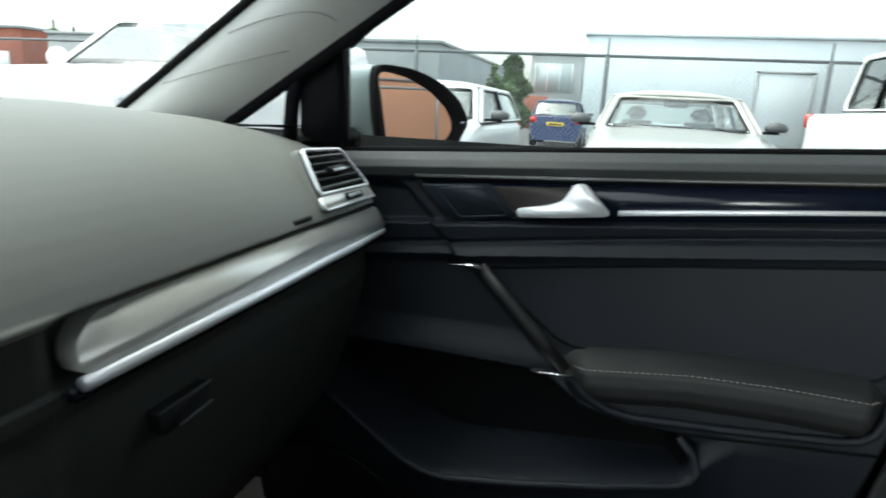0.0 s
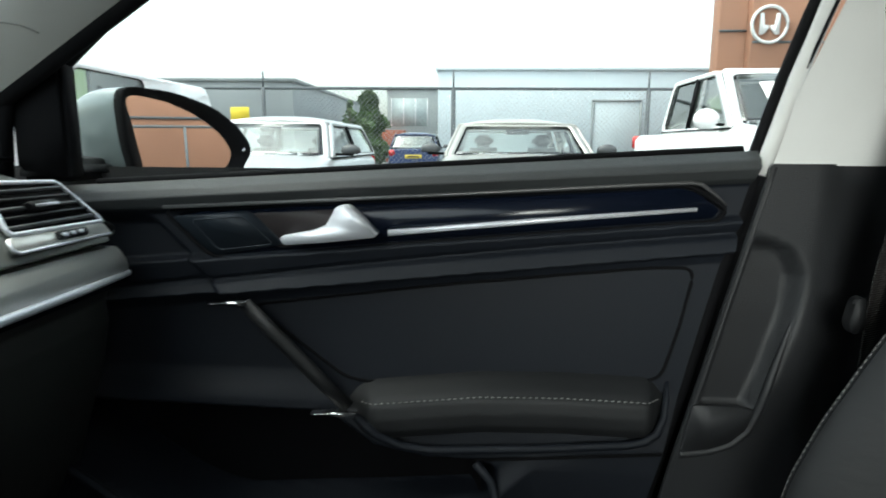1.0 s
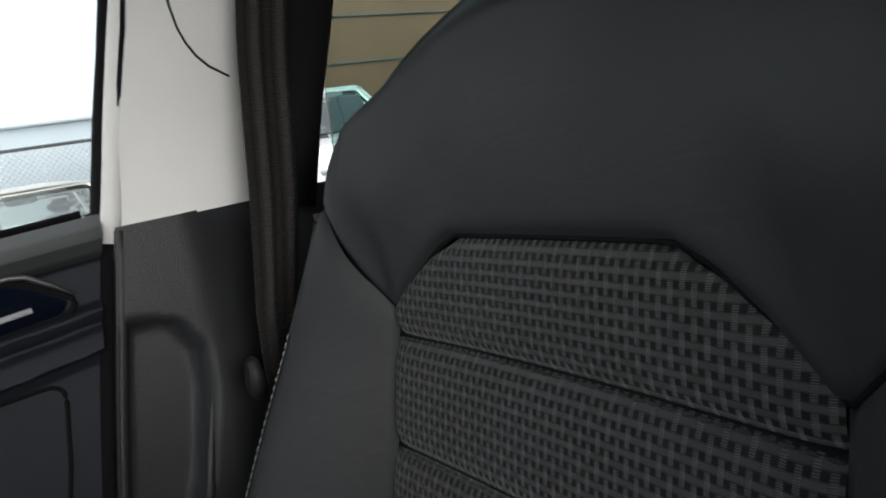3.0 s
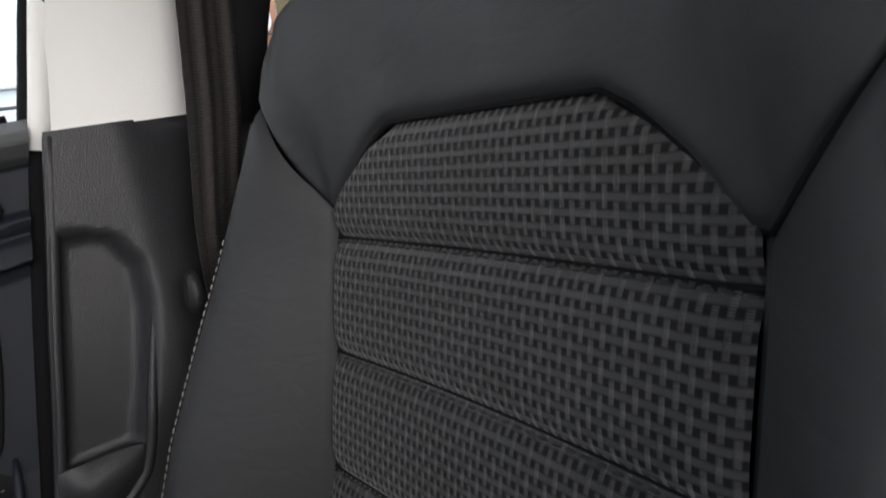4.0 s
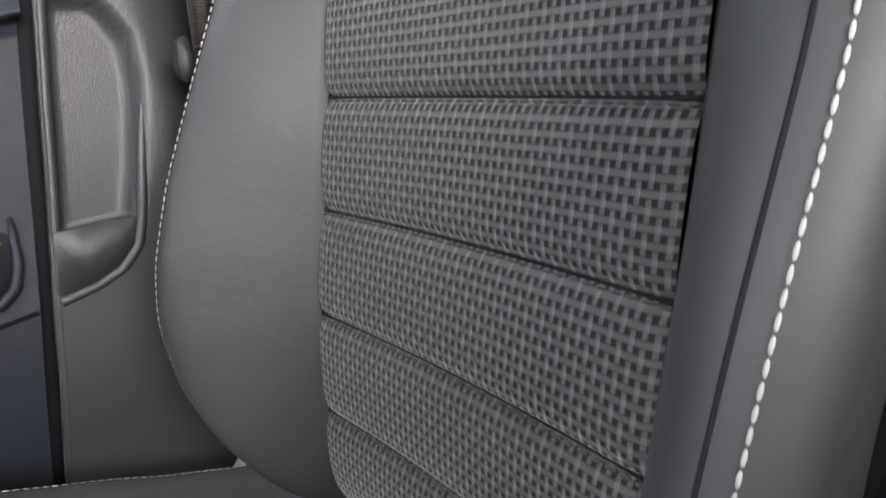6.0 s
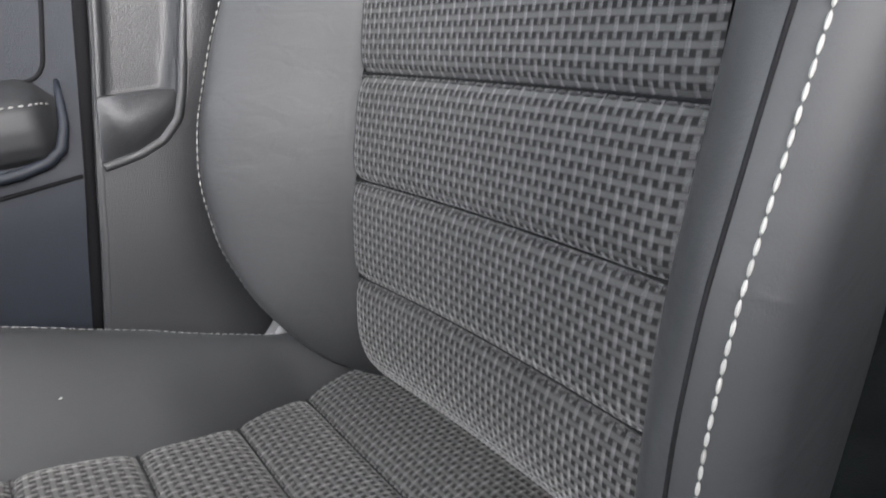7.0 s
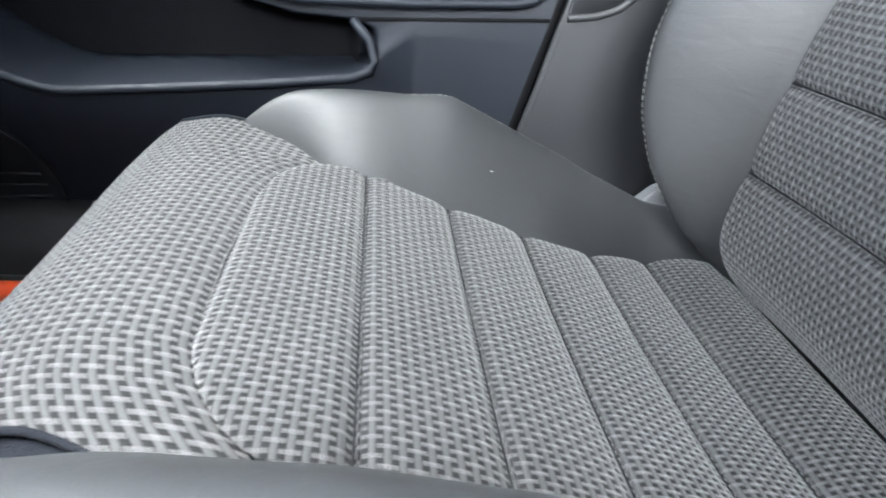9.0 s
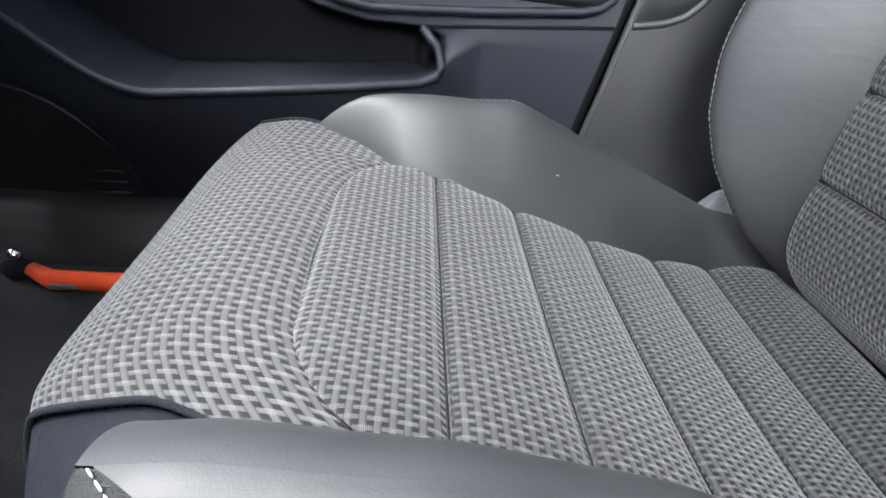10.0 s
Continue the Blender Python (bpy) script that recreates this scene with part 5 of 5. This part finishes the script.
        part("head_rest", box((xm + 0.06, sy * 0.36 - 0.12, belt_z + 0.11), (xm + 0.15, sy * 0.36 + 0.12, belt_z + 0.26), 0.045, 3), CABIN, c)
        part("wiper", tube([(xw + 0.01, sy * 0.05 + 0.1, belt_z + 0.03), (xw - 0.03, sy * 0.05 - 0.45 * sy, belt_z + 0.055)], 0.008, 6), RUBBER, c)

    def screen(u, v, A=F0, B=F1):
        a = 2 * u - 1
        bow = 0.06 * (1 - a * a)
        return (A[0] + (B[0] - A[0]) * v + bow, a * (wb + (wr - wb) * v) * 0.98, A[1] + (B[1] - A[1]) * v)

    so = rounded([(0.0, -0.02), (1.0, -0.02), (1.0, 1.04), (0.0, 1.04)], 0.04, 6)
    si = rounded([(0.045, 0.03), (0.955, 0.03), (0.945, 0.93), (0.055, 0.93)], 0.06, 6)
    ring("screen_frame", so, si, lambda p: screen(p[0], p[1]), paint, c, 0.02)
    part("screen_edge", tube([screen(*p) for p in si], 0.010, 6, closed=True), RUBBER, c)
    ws = patch("windscreen", lambda u, v: screen(0.03 + 0.94 * u, 0.02 + 0.93 * v), 14, 6, CARSCREEN, c, "clear windscreen", thick=0.004)
    ws.visible_shadow = False
    rs = patch("rear_window", lambda u, v: (R0[0] + (R1[0] - R0[0]) * v - 0.04 * (1 - (2 * u - 1) ** 2), (2 * u - 1) * (wb + (wr - wb) * v) * 0.96, R0[1] + (R1[1] - R0[1]) * v), 12, 6, CARSCREEN if not boxy else CARGLASS, c, thick=0.004)
    rs.visible_shadow = False
    part("inner_mirror", box((F1[0] + 0.10, -0.13, zr - 0.16), (F1[0] + 0.13, 0.13, zr - 0.09), 0.015, 2), HARD, c)
    part("dash_top", box((xw - 0.55, -wb * 0.9, belt_z - 0.12), (xw - 0.05, wb * 0.9, belt_z - 0.005), 0.03, 2), CABIN, c)
    part("cabin_floor", box((xr + 0.1, -wb * 0.92, 0.25), (xw - 0.1, wb * 0.92, 0.35), 0.02, 1), HARD, c)
    part("grille", box((x_front - 0.06, -0.42, 0.55), (x_front - 0.005, 0.42, 0.70), 0.02, 2), RUBBER, c)
    part("number_plate", box((x_rear - 0.03, -0.26, belt_z - 0.28), (x_rear - 0.008, 0.26, belt_z - 0.17), 0.005, 1), YELLOWPLATE, c, "yellow plate with a plain bar")
    part("plate_bar", box((x_rear - 0.034, -0.2, belt_z - 0.25), (x_rear - 0.029, 0.2, belt_z - 0.20), 0, 1), RUBBER, c)
    if bed:
        sheet = bmesh.new()
        sheet.faces.new([sheet.verts.new(Vector(screen(a, b)) + Vector((0.012, 0, 0.012))) for a, b in ((0.22, 0.42), (0.40, 0.45), (0.38, 0.80), (0.20, 0.77))])
        part("paper_sheet", sheet, PAPER, c, "white paper sheet behind the windscreen", smooth=False)
    c.matrix_world = pose(at[0], at[1], G0, 0, 0, turn)
    return c


car("silver_hatchback", (7.55, 2.52, 0), 180, 4.1, 1.72, 1.40, SILVERCAR, "silver hatchback parked facing the driver", 0.95, 1.15, slope=0.75)
car("grey_sedan", (7.65, -0.27, 0), 180, 4.4, 1.74, 1.38, CHAMPAGNE, "champagne grey sedan parked facing the driver", 0.97, 1.2, tail=0.5, slope=0.75)
car("white_pickup", (7.25, -3.12, 0), 180, 5.1, 1.9, 1.93, WHITECAR, "white double cab pickup parked by the fence", 1.28, 1.45, slope=0.6, boxy=1.0, bed=1.45)
car("white_van", (6.1, 4.6, 0), 180, 4.9, 1.9, 1.86, WHITECAR, "white high-roofed van parked facing the driver", 1.30, 1.15, slope=0.8, boxy=1.0, tail=0.05, closed=True)
car("blue_hatchback", (21.5, 2.05, 0), 0, 3.9, 1.66, 1.45, BLUECAR, "dark blue hatchback seen from behind, beyond the fence", 0.95, 1.0, slope=0.7, tail=0.08)
car("dark_blue_car", (45.0, 6.8, 0), 0, 4.2, 1.7, 1.42, BLUECAR, "dark blue car standing beyond the fence", 0.95, 1.1, slope=0.7, tail=0.1)

# chain-link fence
fence = thing("fence", label="grey chain-link fence with steel posts and top rail", category="fence")
FX = 9.9
for k in range(-4, 9):
    part("post", tube([(FX, 0.53 + 3 * k, G0), (FX, 0.53 + 3 * k, 1.92)], 0.035, 10), STEEL, fence)
    part("post_tip", tube([(FX, 0.53 + 3 * k, 1.92), (FX, 0.53 + 3 * k, 2.17)], 0.014, 8), STEEL, fence)
part("top_rail", tube([(FX, -11.5, 1.915), (FX, 24.5, 1.915)], 0.024, 8), STEEL, fence)
wire_v, wire_f = [], []
for sgw in (1, -1):
    y = -11.5 - 1.9
    while y < 24.5:
        a, b = (FX - 0.04 + 0.004 * sgw, y, G0), (FX - 0.04 + 0.004 * sgw, y + 1.9, 1.90)
        if sgw < 0:
            a, b = (a[0], y + 1.9, G0), (b[0], y, 1.90)
        o = len(wire_v)
        for p in (a, b):
            wire_v += [(p[0], p[1] - 0.0026, p[2]), (p[0], p[1] + 0.0026, p[2]), (p[0] - 0.0026, p[1], p[2])]
        wire_f += [(o, o + 1, o + 4, o + 3), (o + 1, o + 2, o + 5, o + 4), (o + 2, o, o + 3, o + 5)]
        y += 0.075
wme = bpy.data.meshes.new("wire_mesh")
wme.from_pydata(wire_v, [], wire_f)
tagged(finish("wire_mesh", wme, WIRE, fence, smooth=False), kind="stuff")
part("yellow_sign", box((FX - 0.06, 3.75, 1.42), (FX - 0.05, 4.05, 1.62), 0.003, 1), YELLOWPLATE, fence, "small yellow sign")


def block(name, lo, hi, material, label, cap=None):
    b = thing(name, label=label, category="building")
    part("wall", box(lo, hi, 0.02, 1), material, b)
    part("roof", box((lo[0] - 0.1, lo[1] - 0.1, hi[2] + 0.002), (hi[0] + 0.1, hi[1] + 0.1, hi[2] + 0.15), 0.01, 1), cap or GREYWALL, b)
    return b


block("grey_warehouse", (28, 8.2, G0), (46, 30, 3.75), GREYWALL, "low grey corrugated warehouse with a flat roof")
wh2 = block("grey_office", (40, 2.4, G0), (52, 5.6, 4.4), OFFICE, "grey modern office with a tall window", OFFICE)
part("window", box((39.95, 3.0, 2.2), (39.99, 5.3, 3.9), 0, 1), SKYGLASS, wh2)
for k in range(4):
    part("window_bar", box((39.9, 3.0 + 0.76 * k, 2.2), (39.96, 3.06 + 0.76 * k, 3.9), 0, 1), WHITECAR, wh2)
part("porch", box((38.5, 4.4, G0), (39.9, 5.9, 1.9), 0.02, 1), BRICK, wh2, "red brick porch")
hall = block("pale_blue_hall", (32, -14, G0), (55, 1.95, 4.7), PALEBLUE, "pale blue metal-clad industrial hall", PALEBLUE)
part("roller_door", box((31.9, -8.1, G0), (31.99, -5.85, 3.2), 0.01, 1), PALEGREY, hall, "pale grey roller door")
part("frame", box((31.86, -8.2, G0), (31.98, -8.1, 3.3), 0, 1), GREYWALL, hall)
part("frame", box((31.86, -5.85, G0), (31.98, -5.75, 3.3), 0, 1), GREYWALL, hall)
part("lintel", box((31.86, -8.2, 3.2), (31.98, -5.75, 3.3), 0, 1), GREYWALL, hall)

terra = block("terracotta_building", (21, -60, G0), (21.6, -7.6, 9.5), TERRA, "tall terracotta panelled building with a round emblem")
part("pier", box((20.6, -60, G0), (21, -8.45, 9.5), 0.02, 1), TERRA, terra)
for z in (2.6, 4.25, 5.9, 7.5):
    part("panel_joint", box((20.57, -60, z), (20.61, -8.5, z + 0.07), 0, 1), STEEL, terra)
    part("panel_joint", box((20.97, -8.5, z + 0.4), (21.01, -7.6, z + 0.47), 0, 1), STEEL, terra)
for y in (-19.0, -29.0, -39.0):
    part("window", box((20.55, y, 1.0), (20.6, y + 1.0, 8.8), 0.01, 1), CARGLASS, terra, "tall narrow window")
EY, EZ, ER = -8.95 - 0.02, 4.80, 0.54
part("emblem_ring", tube([(20.55, EY + ER * math.cos(q), EZ + ER * math.sin(q)) for q in [2 * math.pi * i / 48 for i in range(48)]], 0.055, 8, closed=True), WHITECAR, terra, "white round emblem")
for sy in (-1, 1):
    part("emblem_bar", prism([(EY + sy * 0.30, EZ - 0.30), (EY + sy * 0.30, EZ + 0.34), (EY + sy * 0.20, EZ + 0.34), (EY + sy * 0.16, EZ - 0.02), (EY + sy * 0.03, EZ - 0.02), (EY + sy * 0.03, EZ - 0.12), (EY + sy * 0.18, EZ - 0.30)], 20.52, 20.58, 0, 0.004, 1), WHITECAR, terra, "white emblem shape")
rearb = block("brick_building", (-30, -30, G0), (18, -19, 6.5), TERRA, "terracotta brick building behind the car park")
for z in (2.4, 4.4):
    part("panel_joint", box((-30, -19.0, z), (18, -18.96, z + 0.08), 0, 1), STEEL, rearb)
for x in (-14.0, -6.0, 2.0, 10.0):
    part("window", box((x, -18.99, 2.6), (x + 0.9, -18.95, 4.2), 0.01, 1), CARGLASS, rearb)
for k in range(9):
    part("rail_post", tube([(-12 + 3 * k, -15, G0), (-12 + 3 * k, -15, 1.95)], 0.04, 8), STEEL, rearb)
part("rail", tube([(-12, -15, 1.95), (14, -15, 1.95)], 0.035, 8), STEEL, rearb)
farb = block("brick_house_row", (30, 34, G0), (60, 60, 4.2), BRICK, "low red brick building across the street")
for k in range(6):
    part("window", box((29.95, 35 + 3 * k, 1.6), (29.99, 36.6 + 3 * k, 2.9), 0.01, 1), WHITECAR, farb)


def conifer(name, at, h, r, n, label, wide=1.0):
    """Trunk, limbs, and a ragged crown of many small leaf blades."""
    t = thing(name, label=label, category="tree")
    rng = random.Random(int(at[0] * 10 + at[1]))
    part("trunk", tube([(at[0], at[1], G0), (at[0] + 0.05, at[1], h * 0.5), (at[0], at[1] + 0.04, h * 0.95)], [0.16, 0.10, 0.02], 8), BARK, t)
    vs, fs = [], []
    for _ in range(n):
        k = rng.random() ** 0.8
        z = h * (0.10 + 0.9 * k)
        prof = (1 - k) ** 0.45 * (0.75 + 0.25 * math.sin(17 * k + at[1])) if wide == 1.0 else math.sin(min(1, k + 0.12) * math.pi) ** 0.6
        q = rng.random() * 2 * math.pi
        rad = r * prof * (0.35 + 0.65 * rng.random() ** 0.5) * (0.85 + 0.25 * math.sin(3 * q + 9 * k))
        c = Vector((at[0] + rad * math.cos(q), at[1] + rad * math.sin(q), z))
        s = 0.09 + 0.12 * rng.random()
        d1 = Vector((rng.gauss(0, 1), rng.gauss(0, 1), rng.gauss(0, 0.7))).normalized() * s
        d2 = d1.cross(Vector((rng.gauss(0, 1), rng.gauss(0, 1), rng.gauss(0, 1)))).normalized() * s * 0.45
        o = len(vs)
        vs += [tuple(c - d1), tuple(c + d2), tuple(c + d1), tuple(c - d2)]
        fs.append((o, o + 1, o + 2, o + 3))
    me = bpy.data.meshes.new("crown")
    me.from_pydata(vs, [], fs)
    tagged(finish("crown", me, LEAF, t, smooth=False), kind="stuff")
    for i in range(7):
        q, z = i * 2.4, h * (0.2 + 0.1 * i)
        part("limb", tube([(at[0], at[1], z), (at[0] + 0.6 * r * (1 - i / 8) * math.cos(q), at[1] + 0.6 * r * (1 - i / 8) * math.sin(q), z + 0.2)], [0.04, 0.012], 6), BARK, t)
    return t


conifer("cypress_tree", (25.0, 4.3, 0), 3.05, 1.05, 7500, "dark green cypress tree beside the grey office")
conifer("young_tree", (24.6, 5.0, 0), 2.7, 0.5, 260, "thin young tree with sparse leaves", wide=0.9)
for k in range(7):
    conifer("street_tree", (62 + 2 * (k % 3), 44 + 5.0 * k, 0), 7.0 + (k % 3), 3.6, 2200, "broad green tree behind the brick building", wide=0.5)
